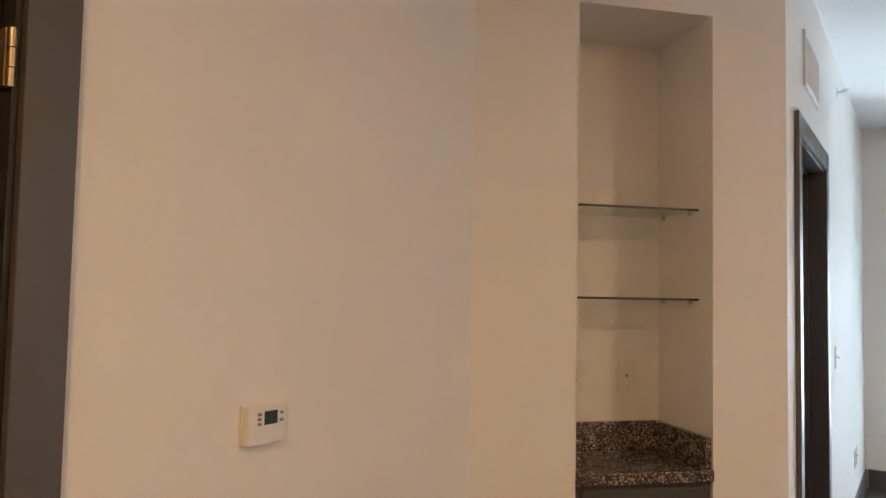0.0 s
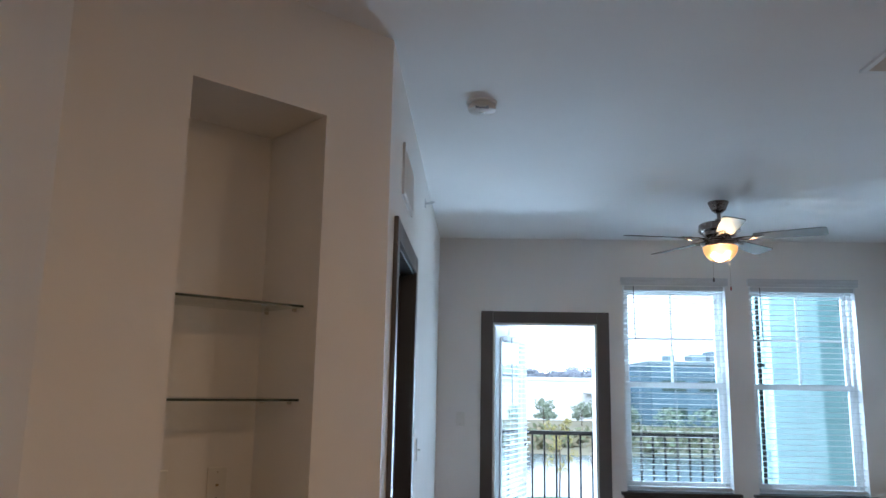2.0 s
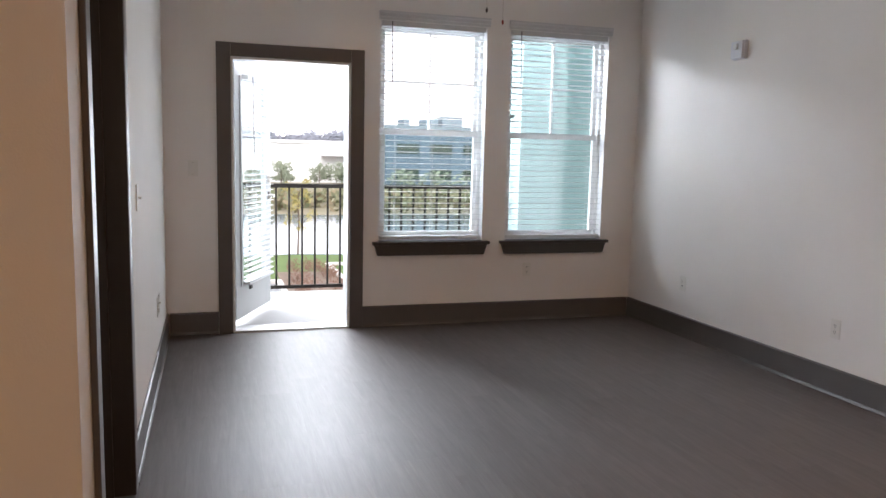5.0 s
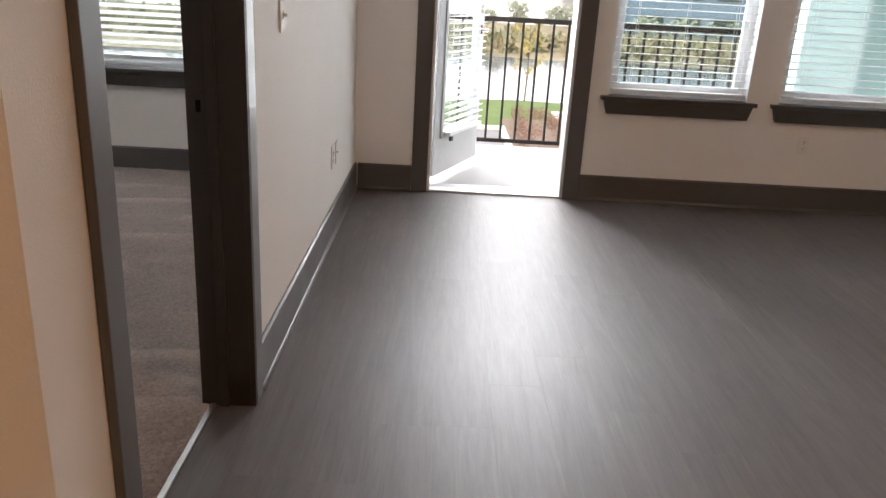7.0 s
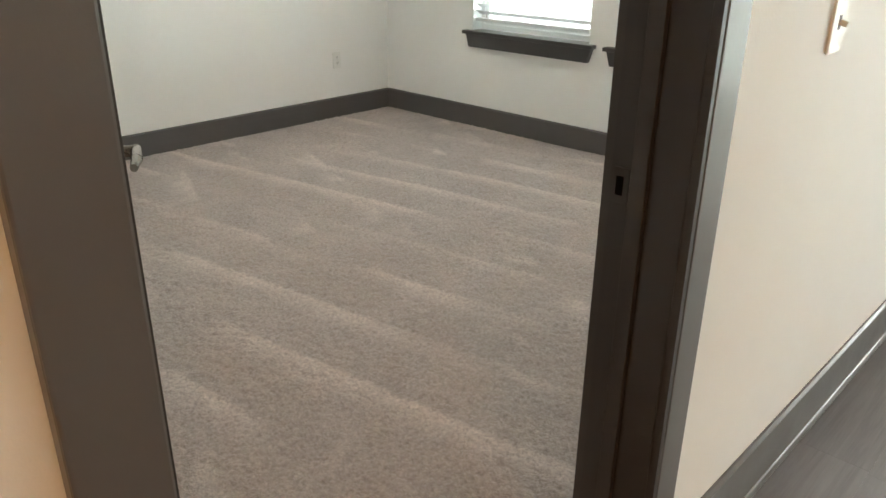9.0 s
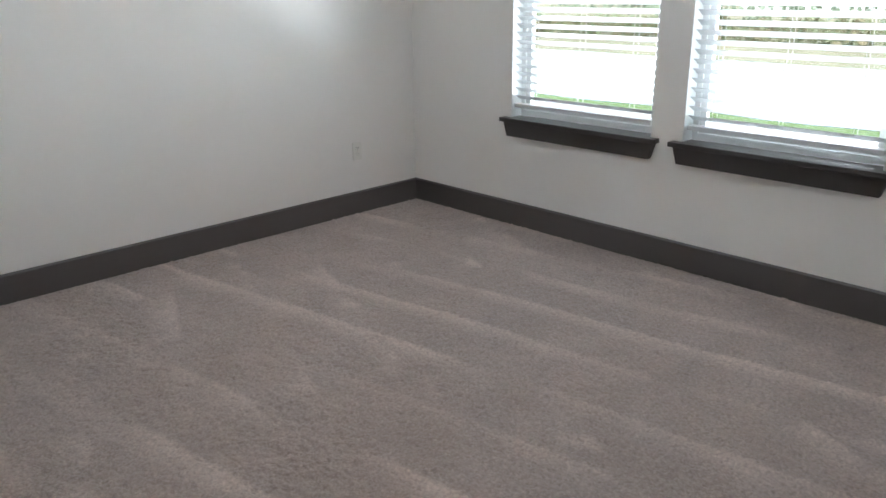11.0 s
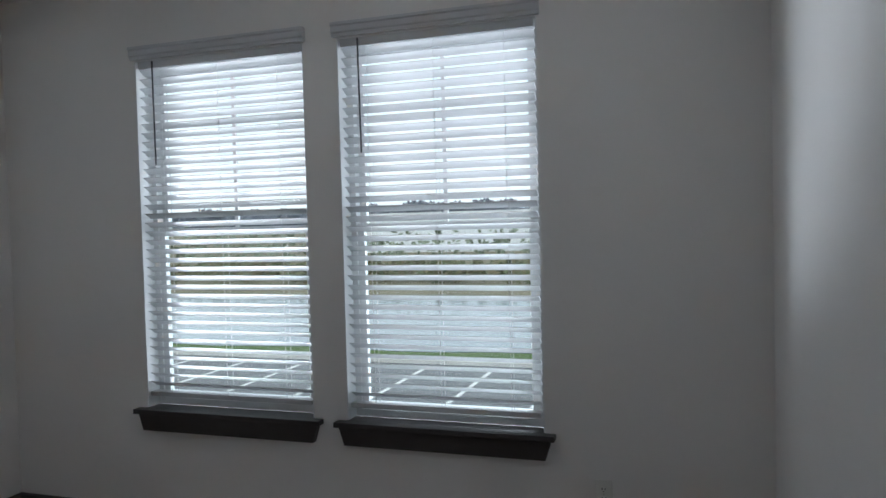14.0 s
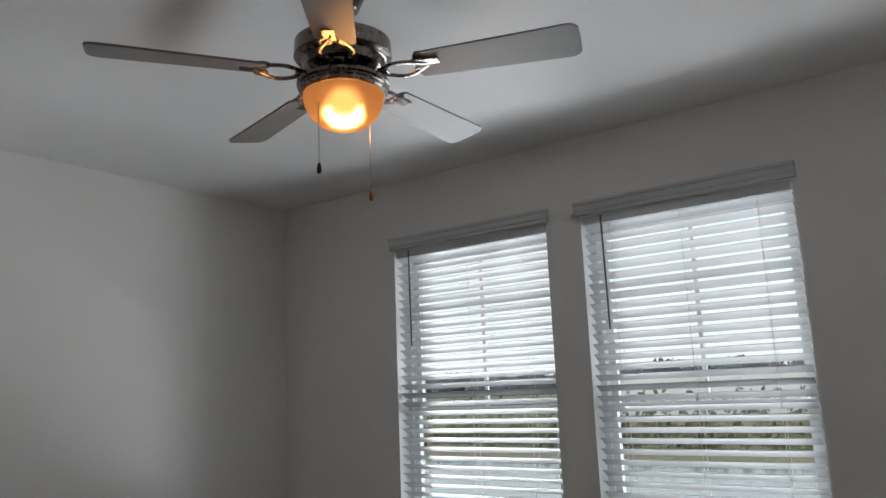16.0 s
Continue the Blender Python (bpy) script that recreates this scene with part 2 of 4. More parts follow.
BRONZE = metal("brushed_pewter_bronze", (0.23, 0.195, 0.175), 0.25)
NICKEL = metal("satin_nickel", (0.50, 0.46, 0.40), 0.28)
OLDNICKEL = metal("dark_satin_nickel", (0.22, 0.19, 0.165), 0.24)
BRASS = metal("aged_brass_hinge", (0.42, 0.33, 0.22), 0.32)
ALU = metal("mill_aluminium", (0.72, 0.72, 0.72), 0.38)
IRON = paint("railing_brown_paint", (0.016, 0.013, 0.011), 0.75, 0.05, 0.15, 0.06)
BLADE = timber("fan_blade_laminate", (0.16, 0.145, 0.135), (0.23, 0.21, 0.195), 0.42, "x", 0.08)
CONCRETE = paint("balcony_concrete", (0.34, 0.337, 0.332), 0.85, 0.6, 0.2, 0.12)
RED = material("red_bead", (0.30, 0.035, 0.02), 0.4)[0]
WOODBEAD = material("dark_wood_bead", (0.035, 0.02, 0.015), 0.4)[0]


def glass_material(name, tint, clear):
    """Thin pane: mostly see-through, with a mirror-like gloss at grazing angles."""
    m = bpy.data.materials.new(name)
    m.use_nodes = True
    n, l = m.node_tree.nodes, m.node_tree.links
    n.remove(n["Principled BSDF"])
    t = n.new("ShaderNodeBsdfTransparent")
    t.inputs[0].default_value = (*tint, 1)
    g = n.new("ShaderNodeBsdfGlossy")
    g.inputs["Roughness"].default_value = 0.02
    f = n.new("ShaderNodeLayerWeight")
    f.inputs["Blend"].default_value = 0.5
    p = n.new("ShaderNodeMath")
    p.operation = "POWER"
    p.inputs[1].default_value = clear
    l.new(f.outputs["Facing"], p.inputs[0])
    q = n.new("ShaderNodeMath")
    q.operation = "MULTIPLY_ADD"
    q.inputs[1].default_value, q.inputs[2].default_value = 0.7, 0.03
    l.new(p.outputs[0], q.inputs[0])
    ms = n.new("ShaderNodeMixShader")
    l.new(q.outputs[0], ms.inputs[0])
    l.new(t.outputs[0], ms.inputs[1])
    l.new(g.outputs[0], ms.inputs[2])
    l.new(ms.outputs[0], n["Material Output"].inputs[0])
    return m


GLASS = glass_material("window_glass", (0.87, 0.93, 0.93), 4.5)
DOORGLASS = glass_material("door_glass", (0.90, 0.95, 0.95), 4.5)
SHELFGLASS = glass_material("shelf_glass", (0.91, 0.93, 0.91), 4.0)
EDGEGLASS = material("shelf_glass_edge", (0.02, 0.035, 0.028), 0.15)[0]


def globe_material():
    """Frosted amber bowl in front of the bulb."""
    m = bpy.data.materials.new("frosted_globe")
    m.use_nodes = True
    n, l = m.node_tree.nodes, m.node_tree.links
    n.remove(n["Principled BSDF"])
    t = n.new("ShaderNodeBsdfTranslucent")
    t.inputs[0].default_value = (0.075, 0.032, 0.010, 1)
    e = n.new("ShaderNodeEmission")
    e.inputs[0].default_value = (1.0, 0.42, 0.13, 1)
    e.inputs[1].default_value = 0.26
    clear = n.new("ShaderNodeBsdfTransparent")
    clear.inputs[0].default_value = (1.0, 0.66, 0.36, 1)
    half = n.new("ShaderNodeMixShader")
    half.inputs[0].default_value = 0.04
    frost = n.new("ShaderNodeBsdfRefraction")
    frost.inputs["Color"].default_value = (1.0, 0.60, 0.28, 1)
    frost.inputs["Roughness"].default_value = 0.6
    frost.inputs["IOR"].default_value = 1.35
    body = n.new("ShaderNodeMixShader")
    body.inputs[0].default_value = 0.42
    l.new(t.outputs[0], body.inputs[1])
    l.new(frost.outputs[0], body.inputs[2])
    l.new(body.outputs[0], half.inputs[1])
    l.new(clear.outputs[0], half.inputs[2])
    a = n.new("ShaderNodeAddShader")
    l.new(half.outputs[0], a.inputs[0])
    l.new(e.outputs[0], a.inputs[1])
    l.new(a.outputs[0], n["Material Output"].inputs[0])
    return m


GLOBE = globe_material()
BULB = material("lit_bulb", (0.9, 0.85, 0.75), 0.4)[0]
BULB.node_tree.nodes["Principled BSDF"].inputs["Emission Color"].default_value = (1.0, 0.72, 0.42, 1)
BULB.node_tree.nodes["Principled BSDF"].inputs["Emission Strength"].default_value = 3.0


def outdoor(name, a, c, scale, rough=0.9, bumpy=0.0):
    m, n, l, b = material(name, a, rough, 0, 0.2)
    v = coords(n, l)
    g = mix(n, l, 0.5, noise_tex(n, l, v, scale, 6, 0.65), noise_tex(n, l, v, scale * 0.12, 3))
    l.new(mix(n, l, ramp(n, l, g, [(0.35, (0, 0, 0)), (0.65, (1, 1, 1))]), a, c), b.inputs["Base Color"])
    if bumpy:
        bump(n, l, b, g, bumpy, 0.02)
    return m


GRASS = outdoor("lawn", (0.06, 0.10, 0.03), (0.095, 0.135, 0.045), 6)
MEADOW = outdoor("dry_meadow", (0.14, 0.13, 0.085), (0.20, 0.175, 0.12), 1.2)
ASPHALT = outdoor("weathered_asphalt", (0.14, 0.143, 0.148), (0.18, 0.184, 0.19), 14)
KERB = outdoor("kerb_concrete", (0.42, 0.41, 0.39), (0.5, 0.49, 0.47), 8)
STRIPE = outdoor("road_marking", (0.66, 0.66, 0.64), (0.76, 0.76, 0.75), 12)
MULCH = outdoor("mulch_bed", (0.11, 0.08, 0.06), (0.16, 0.125, 0.10), 9)
BARK = outdoor("bark", (0.09, 0.065, 0.05), (0.15, 0.11, 0.085), 12)
PANELWALL = outdoor("white_wall_panel", (0.66, 0.67, 0.69), (0.71, 0.72, 0.74), 0.6)
BLUEWALL = outdoor("slate_blue_cladding", (0.11, 0.155, 0.20), (0.13, 0.18, 0.23), 0.8)
ROOFING = outdoor("pale_roofing", (0.20, 0.235, 0.27), (0.24, 0.28, 0.32), 0.8)
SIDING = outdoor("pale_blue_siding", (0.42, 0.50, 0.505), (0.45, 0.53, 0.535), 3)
# darker copy of the siding above: the wing's shade is put into its colour
SIDING_SHADED = outdoor("shaded_blue_siding", (0.34, 0.46, 0.47), (0.37, 0.49, 0.50), 3)


def foliage(name, a, c):
    m, n, l, b = material(name, a, 0.7, 0, 0.25)
    g = n.new("ShaderNodeNewGeometry")
    l.new(mix(n, l, g.outputs["Random Per Island"], a, c), b.inputs["Base Color"])
    return m


# paler than real leaves: the haze of distance is mixed into these greens
LEAF = foliage("hazed_green_leaves", (0.15, 0.18, 0.13), (0.23, 0.26, 0.19))
YELLOW = foliage("autumn_yellow_leaves", (0.30, 0.24, 0.07), (0.20, 0.19, 0.07))
RUST = foliage("rust_red_leaves", (0.13, 0.065, 0.05), (0.17, 0.11, 0.075))
# grey-blue haze is painted into the far trees' colour
HAZED_WOODS = foliage("far_woods", (0.17, 0.185, 0.22), (0.20, 0.215, 0.25))
REED = foliage("reeds", (0.18, 0.145, 0.09), (0.115, 0.14, 0.075))


def water_material():
    m, n, l, b = material("pond_water", (0.075, 0.105, 0.13), 0.12, 0, 0.3)
    bump(n, l, b, noise_tex(n, l, coords(n, l), 1.4, 3), 0.05, 0.02)
    return m


WATER = water_material()


# ---- mesh helpers ----
def box(bm, lo, hi, bevel=0.0, m=None):
    """A box between two corners; m: a pose laid on it."""
    r = bmesh.ops.create_cube(bm, size=1)
    vs = r["verts"]
    for v in vs:
        v.co = Vector([lo[i] + (v.co[i] + 0.5) * (hi[i] - lo[i]) for i in range(3)])
    if bevel:
        es = list({e for v in vs for e in v.link_edges})
        vs = bmesh.ops.bevel(bm, geom=es, offset=bevel, segments=2, affect="EDGES", profile=0.6)["verts"]
    if m is not None:
        bmesh.ops.transform(bm, matrix=m, verts=list(set(vs)))
    return vs


def lathe(bm, rings, steps=32, at=(0, 0, 0), cap=True):
    """Rings of (radius, z) turned about the z axis."""
    loops = []
    for r, z in rings:
        if r < 1e-6:
            loops.append([bm.verts.new((at[0], at[1], at[2] + z))])
        else:
            loops.append([bm.verts.new((at[0] + r * math.cos(2 * math.pi * i / steps), at[1] + r * math.sin(2 * math.pi * i / steps), at[2] + z))
                          for i in range(steps)])
    for a, b in zip(loops, loops[1:]):
        for i in range(steps):
            j = (i + 1) % steps
            if len(a) == 1 and len(b) > 1:
                bm.faces.new((a[0], b[i], b[j]))
            elif len(b) == 1 and len(a) > 1:
                bm.faces.new((a[i], b[0], a[j]))
            elif len(a) > 1:
                bm.faces.new((a[i], b[i], b[j], a[j]))
    if cap:
        for lp in (loops[0], loops[-1]):
            if len(lp) > 2:
                bm.faces.new(lp)
    bmesh.ops.recalc_face_normals(bm, faces=bm.faces[:])


def tube(bm, a, b, r, steps=10, r2=None):
    a, b = Vector(a), Vector(b)
    d = b - a
    q = d.to_track_quat("Z", "Y").to_matrix().to_4x4()
    res = bmesh.ops.create_cone(bm, cap_ends=True, segments=steps, radius1=r, radius2=r if r2 is None else r2, depth=d.length)
    bmesh.ops.transform(bm, matrix=Matrix.Translation((a + b) / 2) @ q, verts=res["verts"])


def sweep(bm, pts, r, steps=6):
    """One round bar along a line of points."""
    pts = [Vector(p) for p in pts]
    rings = []
    for i, p in enumerate(pts):
        d = (pts[min(i + 1, len(pts) - 1)] - pts[max(i - 1, 0)]).normalized()
        side = d.cross(Vector((0, 0, 1)))
        side = side.normalized() if side.length > 1e-4 else Vector((1, 0, 0))
        up = side.cross(d)
        rings.append([bm.verts.new(p + (side * math.cos(2 * math.pi * k / steps) + up * math.sin(2 * math.pi * k / steps)) * r) for k in range(steps)])
    for a, b in zip(rings, rings[1:]):
        for k in range(steps):
            bm.faces.new((a[k], a[(k + 1) % steps], b[(k + 1) % steps], b[k]))
    bm.faces.new(rings[0])
    bm.faces.new(rings[-1])
    bmesh.ops.recalc_face_normals(bm, faces=bm.faces[:])


def prism(bm, outline, lo, hi, axes="xz"):
    """An outline in two axes, drawn out along the third from lo to hi."""
    third = ({"x", "y", "z"} - set(axes)).pop()
    rows = []
    for h in (lo, hi):
        row = []
        for p in outline:
            c = dict(zip(axes, p))
            c[third] = h
            row.append(bm.verts.new((c["x"], c["y"], c["z"])))
        rows.append(row)
    n = len(outline)
    bm.faces.new(rows[0])
    bm.faces.new(rows[1])
    for i in range(n):
        bm.faces.new((rows[0][i], rows[0][(i + 1) % n], rows[1][(i + 1) % n], rows[1][i]))
    bmesh.ops.recalc_face_normals(bm, faces=bm.faces[:])


def finish(name, bm, mat, smooth=False):
    me = bpy.data.meshes.new(name)
    bm.to_mesh(me)
    bm.free()
    if smooth:
        me.polygons.foreach_set("use_smooth", [True] * len(me.polygons))
        me.set_sharp_from_angle(angle=radians(35))
    me.materials.append(mat)
    return me


def part(name, bm, mat, parent, label="", smooth=False, m=None):
    ob = new(name, bm if isinstance(bm, bpy.types.Mesh) else finish(name, bm, mat, smooth))
    ob.parent = parent
    if m is not None:
        ob.matrix_local = m
    if label:
        tagged(ob, label)
    return ob


def thing(name, m, label, category, group="", kind=""):
    ob = new(name)
    ob.empty_display_size = 0.1
    ob.matrix_world = m
    return tagged(ob, label, category, group, kind)


def setting(name, bm, mat, label, category, smooth=False):
    ob = new(name, finish(name, bm, mat, smooth))
    return tagged(ob, label, category, "", "structure")


def boxes(*items):
    bm = bmesh.new()
    for it in items:
        box(bm, *it)
    return bm


def wall_mesh(start, end, depth, height, holes=(), z0=0.0):
    """A wall between two plan points, thick towards depth (a plan vector), with holes (from, to, low, high) that go right through."""
    a, b, n = Vector((*start, 0)), Vector((*end, 0)), Vector((*depth, 0))
    length = (b - a).length
    u = (b - a) / length
    us = sorted({0.0, length, *[x for h in holes for x in h[:2]]})
    zs = sorted({z0, height, *[x for h in holes for x in h[2:]]})
    solid = {}
    for i in range(len(us) - 1):
        for k in range(len(zs) - 1):
            cu, cz = (us[i] + us[i + 1]) / 2, (zs[k] + zs[k + 1]) / 2
            solid[i, k] = not any(h[0] < cu < h[1] and h[2] < cz < h[3] for h in holes)
    bm = bmesh.new()
    made = {}

    def vert(i, k, s):
        if (i, k, s) not in made:
            made[i, k, s] = bm.verts.new(a + u * us[i] + n * s + Vector((0, 0, zs[k])))
        return made[i, k, s]

    for (i, k), full in solid.items():
        if not full:
            continue
        for s in (0, 1):
            bm.faces.new([vert(i, k, s), vert(i + 1, k, s), vert(i + 1, k + 1, s), vert(i, k + 1, s)])
        for di, dk, c in ((-1, 0, ((i, k), (i, k + 1))), (1, 0, ((i + 1, k), (i + 1, k + 1))), (0, -1, ((i, k), (i + 1, k))), (0, 1, ((i, k + 1), (i + 1, k + 1)))):
            if not solid.get((i + di, k + dk), False):
                (p, q) = c
                bm.faces.new([vert(*p, 0), vert(*q, 0), vert(*q, 1), vert(*p, 1)])
    bmesh.ops.recalc_face_normals(bm, faces=bm.faces[:])
    return bm


# ---- plan ----
XT = -0.788                  # thermostat wall
YC = 3.160                   # corner of the slanting wall and the bedroom-door wall
YB = 7.0                     # balcony wall, inner face
XE = 3.813                   # far side wall of the living room
YS = -2.6                    # closing wall of the kitchen side
T = 0.13                     # inner wall
XW = -3.905                  # bedroom, far side wall
YW = 7.22                    # bedroom window wall
YD = 3.30                    # bedroom, wall behind the door
DOOR = (3.405, 4.290)        # bedroom doorway, rough opening
BDOOR = (0.455, 1.357)       # balcony doorway
WIN_L = [(1.566, 2.437), (2.628, 3.516)]
WIN_B = [(-3.045, -2.100), (-1.932, -1.018)]
ZWL = (0.655, 2.372)
ZWB = (0.636, 2.390)
R2 = math.sqrt(0.5)

LEN_D = math.hypot(0 - XT, YC - (YC + XT))
NICHE = (0.350, 0.832, 0.0, 2.392)
setting("wall_thermostat", wall_mesh((XT, YS), (XT, YC + XT), (-T, 0), H, [(0.16 - YS, 0.975 - YS, 0, 2.045)]), WALL, "off-white painted hall wall with a thermostat", "wall")
setting("wall_slanting", wall_mesh((XT, YC + XT), (0, YC), (-0.06 * R2, 0.06 * R2), H, [NICHE]), WALL, "off-white slanting wall with a tall recess", "wall")
setting("wall_bedroom_door", wall_mesh((0, YC), (0, 7.39), (-T, 0), H, [(DOOR[0] - YC, DOOR[1] - YC, 0, 2.055)]), WALL, "off-white wall with the bedroom doorway", "wall")
setting("wall_balcony", wall_mesh((0, YB), (XE, YB), (0, 0.17), H, [(BDOOR[0], BDOOR[1], 0, 2.045)] + [(a, b, *ZWL) for a, b in WIN_L]), WALL, "off-white wall with a balcony doorway and two windows", "wall")
setting("wall_east", wall_mesh((XE, YS), (XE, 7.17), (0.12, 0), H), WALL, "plain off-white living room side wall", "wall")
setting("wall_south", wall_mesh((XT - T, YS), (XE + 0.12, YS), (0, -0.12), H), WALL, "plain off-white kitchen end wall", "wall")
setting("wall_bedroom_window", wall_mesh((XW - 0.12, YW), (-T, YW), (0, 0.17), H, [(a - XW + 0.12, b - XW + 0.12, *ZWB) for a, b in WIN_B]), WALL, "off-white bedroom wall with two windows", "wall")
setting("wall_bedroom_west", wall_mesh((XW, YD - 0.04), (XW, YW), (-0.12, 0), H), WALL, "plain off-white bedroom side wall", "wall")
setting("wall_bedroom_south", wall_mesh((XW, YD), (-T, YD), (0, -0.04), H), WALL, "plain off-white bedroom wall behind the door", "wall")

# recess lining: back, two sides and top
ND = 0.365


def on_slant(u, d, z=0.0):
    """A point u along the slanting wall and d behind its face."""
    return Vector((XT + u * R2 - d * R2, YC + XT + u * R2 + d * R2, z))


SLANT = Matrix.Translation(on_slant(0, 0)) @ Matrix.Rotation(radians(45), 4, "Z")     # x along the wall, y into it
recess = thing("wall_recess", SLANT, "off-white plaster lining of the tall recess", "wall", "", "structure")
for nm, lo, hi in (("back_panel", (NICHE[0] - 0.02, ND, 0), (NICHE[1] + 0.02, ND + 0.02, 2.412)), ("side_panel", (NICHE[0] - 0.02, 0.058, 0), (NICHE[0], ND, 2.412)),
                   ("side_panel", (NICHE[1], 0.058, 0), (NICHE[1] + 0.02, ND, 2.412)), ("head_panel", (NICHE[0], 0.058, 2.392), (NICHE[1], ND, 2.412))):
    part(nm, boxes((lo, hi)), WALL, recess)

# ceilings and floors
setting("ceiling_living", boxes(((XT - T, YS - 0.12, H), (XE + 0.12, YD - 0.04, H + 0.2)), ((-0.065, YD - 0.04, H), (XE + 0.12, 7.17, H + 0.2))), CEIL, "flat white living room ceiling", "ceiling")
setting("ceiling_bedroom", boxes(((XW - 0.12, YD - 0.04, H), (-0.065, 7.39, H + 0.2))), CEIL, "flat white bedroom ceiling", "ceiling")
setting("upper_storey", boxes(((XW - 4, YS - 4, H + 0.201), (XE + 5, 7.30, 9.5))), SIDING, "plain upper storeys of the apartment building", "building")
SUBFLOOR = material("subfloor", (0.115, 0.105, 0.10), 0.5)[0]
floor_living = setting("floor_living", boxes(((XT - T, YS - 0.12, -0.25), (XE + 0.12, YD - 0.04, -0.006)), ((-0.112, YD - 0.04, -0.25), (XE + 0.12, 7.17, -0.006))), SUBFLOOR, "dark grey wood-look vinyl plank floor", "floor")


def carpet():
    """Cut-pile carpet: a fine sheet with an uneven pile."""
    x0, x1, y0, y1, step = XW - 0.03, -0.118, YD - 0.02, YW + 0.03, 0.0125
    nx, ny = int((x1 - x0) / step) + 1, int((y1 - y0) / step) + 1
    gx, gy = np.meshgrid(np.linspace(x0, x1, nx), np.linspace(y0, y1, ny), indexing="ij")
    rng = np.random.default_rng(5)
    z = rng.normal(0, 0.0032, gx.shape) + 0.0025 * np.sin(gx * 5.1 + 1.3 * np.sin(gy * 3.7)) * np.sin(gy * 4.3)
    gx = gx + rng.normal(0, 0.002, gx.shape)
    verts = np.stack([gx, gy, z], -1).reshape(-1, 3)
    i = np.arange(nx * ny).reshape(nx, ny)
    faces = np.stack([i[:-1, :-1], i[1:, :-1], i[1:, 1:], i[:-1, 1:]], -1).reshape(-1, 4)
    me = bpy.data.meshes.new("carpet_pile")
    me.from_pydata(verts.tolist(), [], faces.tolist())
    me.polygons.foreach_set("use_smooth", [True] * len(me.polygons))
    me.materials.append(CARPET)
    base = setting("floor_bedroom", boxes(((XW - 0.12, YD - 0.04, -0.25), (-0.118, 7.39, -0.02))), SUBFLOOR, "taupe cut-pile bedroom carpet with vacuum tracks", "floor")
    pile = part("carpet_pile", me, CARPET, base)
    tagged(pile, "taupe cut-pile carpet", "", "", "stuff")


carpet()
setting("trim_threshold", boxes(((-0.122, DOOR[0] + 0.02, -0.004), (-0.104, DOOR[1] - 0.02, 0.006), 0.002)), ALU, "thin pale metal strip between carpet and planks", "trim")


def baseboard(name, a, b, side, height, thick=0.013, shoe=True):
    """A painted board along a wall from a to b; side: the plan direction into the room."""
    a, b, s = Vector((*a, 0)), Vector((*b, 0)), Vector((*side, 0))
    length = (b - a).length
    u = (b - a) / length
    outline = [(0, 0.004), (0, height), (0.006, height), (thick, height - 0.008), (thick, 0.02), (thick + 0.004, 0.017), (thick + 0.009, 0.006), (thick + 0.009, 0.004)]
    if not shoe:
        outline = [(0, 0.0), (0, height), (0.006, height), (thick, height - 0.008), (thick, 0.0)]
    bm = bmesh.new()
    rows = [[bm.verts.new(a + u * t + s * (d + 0.0005) + Vector((0, 0, z))) for d, z in outline] for t in (0, length)]
    k = len(outline)
    for i in range(k):
        bm.faces.new((rows[0][i], rows[0][(i + 1) % k], rows[1][(i + 1) % k], rows[1][i]))
    bm.faces.new(rows[0])
    bm.faces.new(rows[1])
    bmesh.ops.recalc_face_normals(bm, faces=bm.faces[:])
    return setting(name, bm, TRIM, "dark taupe painted baseboard", "baseboard")


HB, HC = 0.166, 0.145
CW = 0.073                                    # casing of the bedroom door
baseboard("baseboard", (0, YC), (0, DOOR[0] + 0.01 - CW), (1, 0), HB)
baseboard("baseboard", (0, DOOR[1] - 0.01 + 0.085), (0, YB), (1, 0), HB)
baseboard("baseboard", (0.022, YB), (0.365, YB), (0, -1), HB)
baseboard("baseboard", (1.447, YB), (XE - 0.022, YB), (0, -1), HB)
baseboard("baseboard", (XE, YS), (XE, YB), (-1, 0), HB)
baseboard("baseboard", (XT, 1.065), (XT, YC + XT), (1, 0), HB)
baseboard("baseboard", (XT, YS), (XT, 0.07), (1, 0), HB)
baseboard("baseboard", on_slant(0, 0)[:2], on_slant(NICHE[0], 0)[:2], (R2, -R2), HB)
baseboard("baseboard", on_slant(NICHE[1], 0)[:2], on_slant(LEN_D, 0)[:2], (R2, -R2), HB)
baseboard("baseboard", (XW, YD), (XW, YW), (1, 0), HC, 0.014, False)
baseboard("baseboard", (XW + 0.014, YW), (-T - 0.014, YW), (0, -1), HC, 0.014, False)
baseboard("baseboard", (-T, DOOR[1] + 0.075), (-T, YW), (-1, 0), HC, 0.014, False)
baseboard("baseboard", (XW + 0.014, YD), (-T, YD), (0, 1), HC, 0.014, False)


# ---- bedroom doorway ----
def casing_leg(lo, hi, mat=TRIM):
    bm = bmesh.new()
    box(bm, lo, hi, 0.003)
    return bm


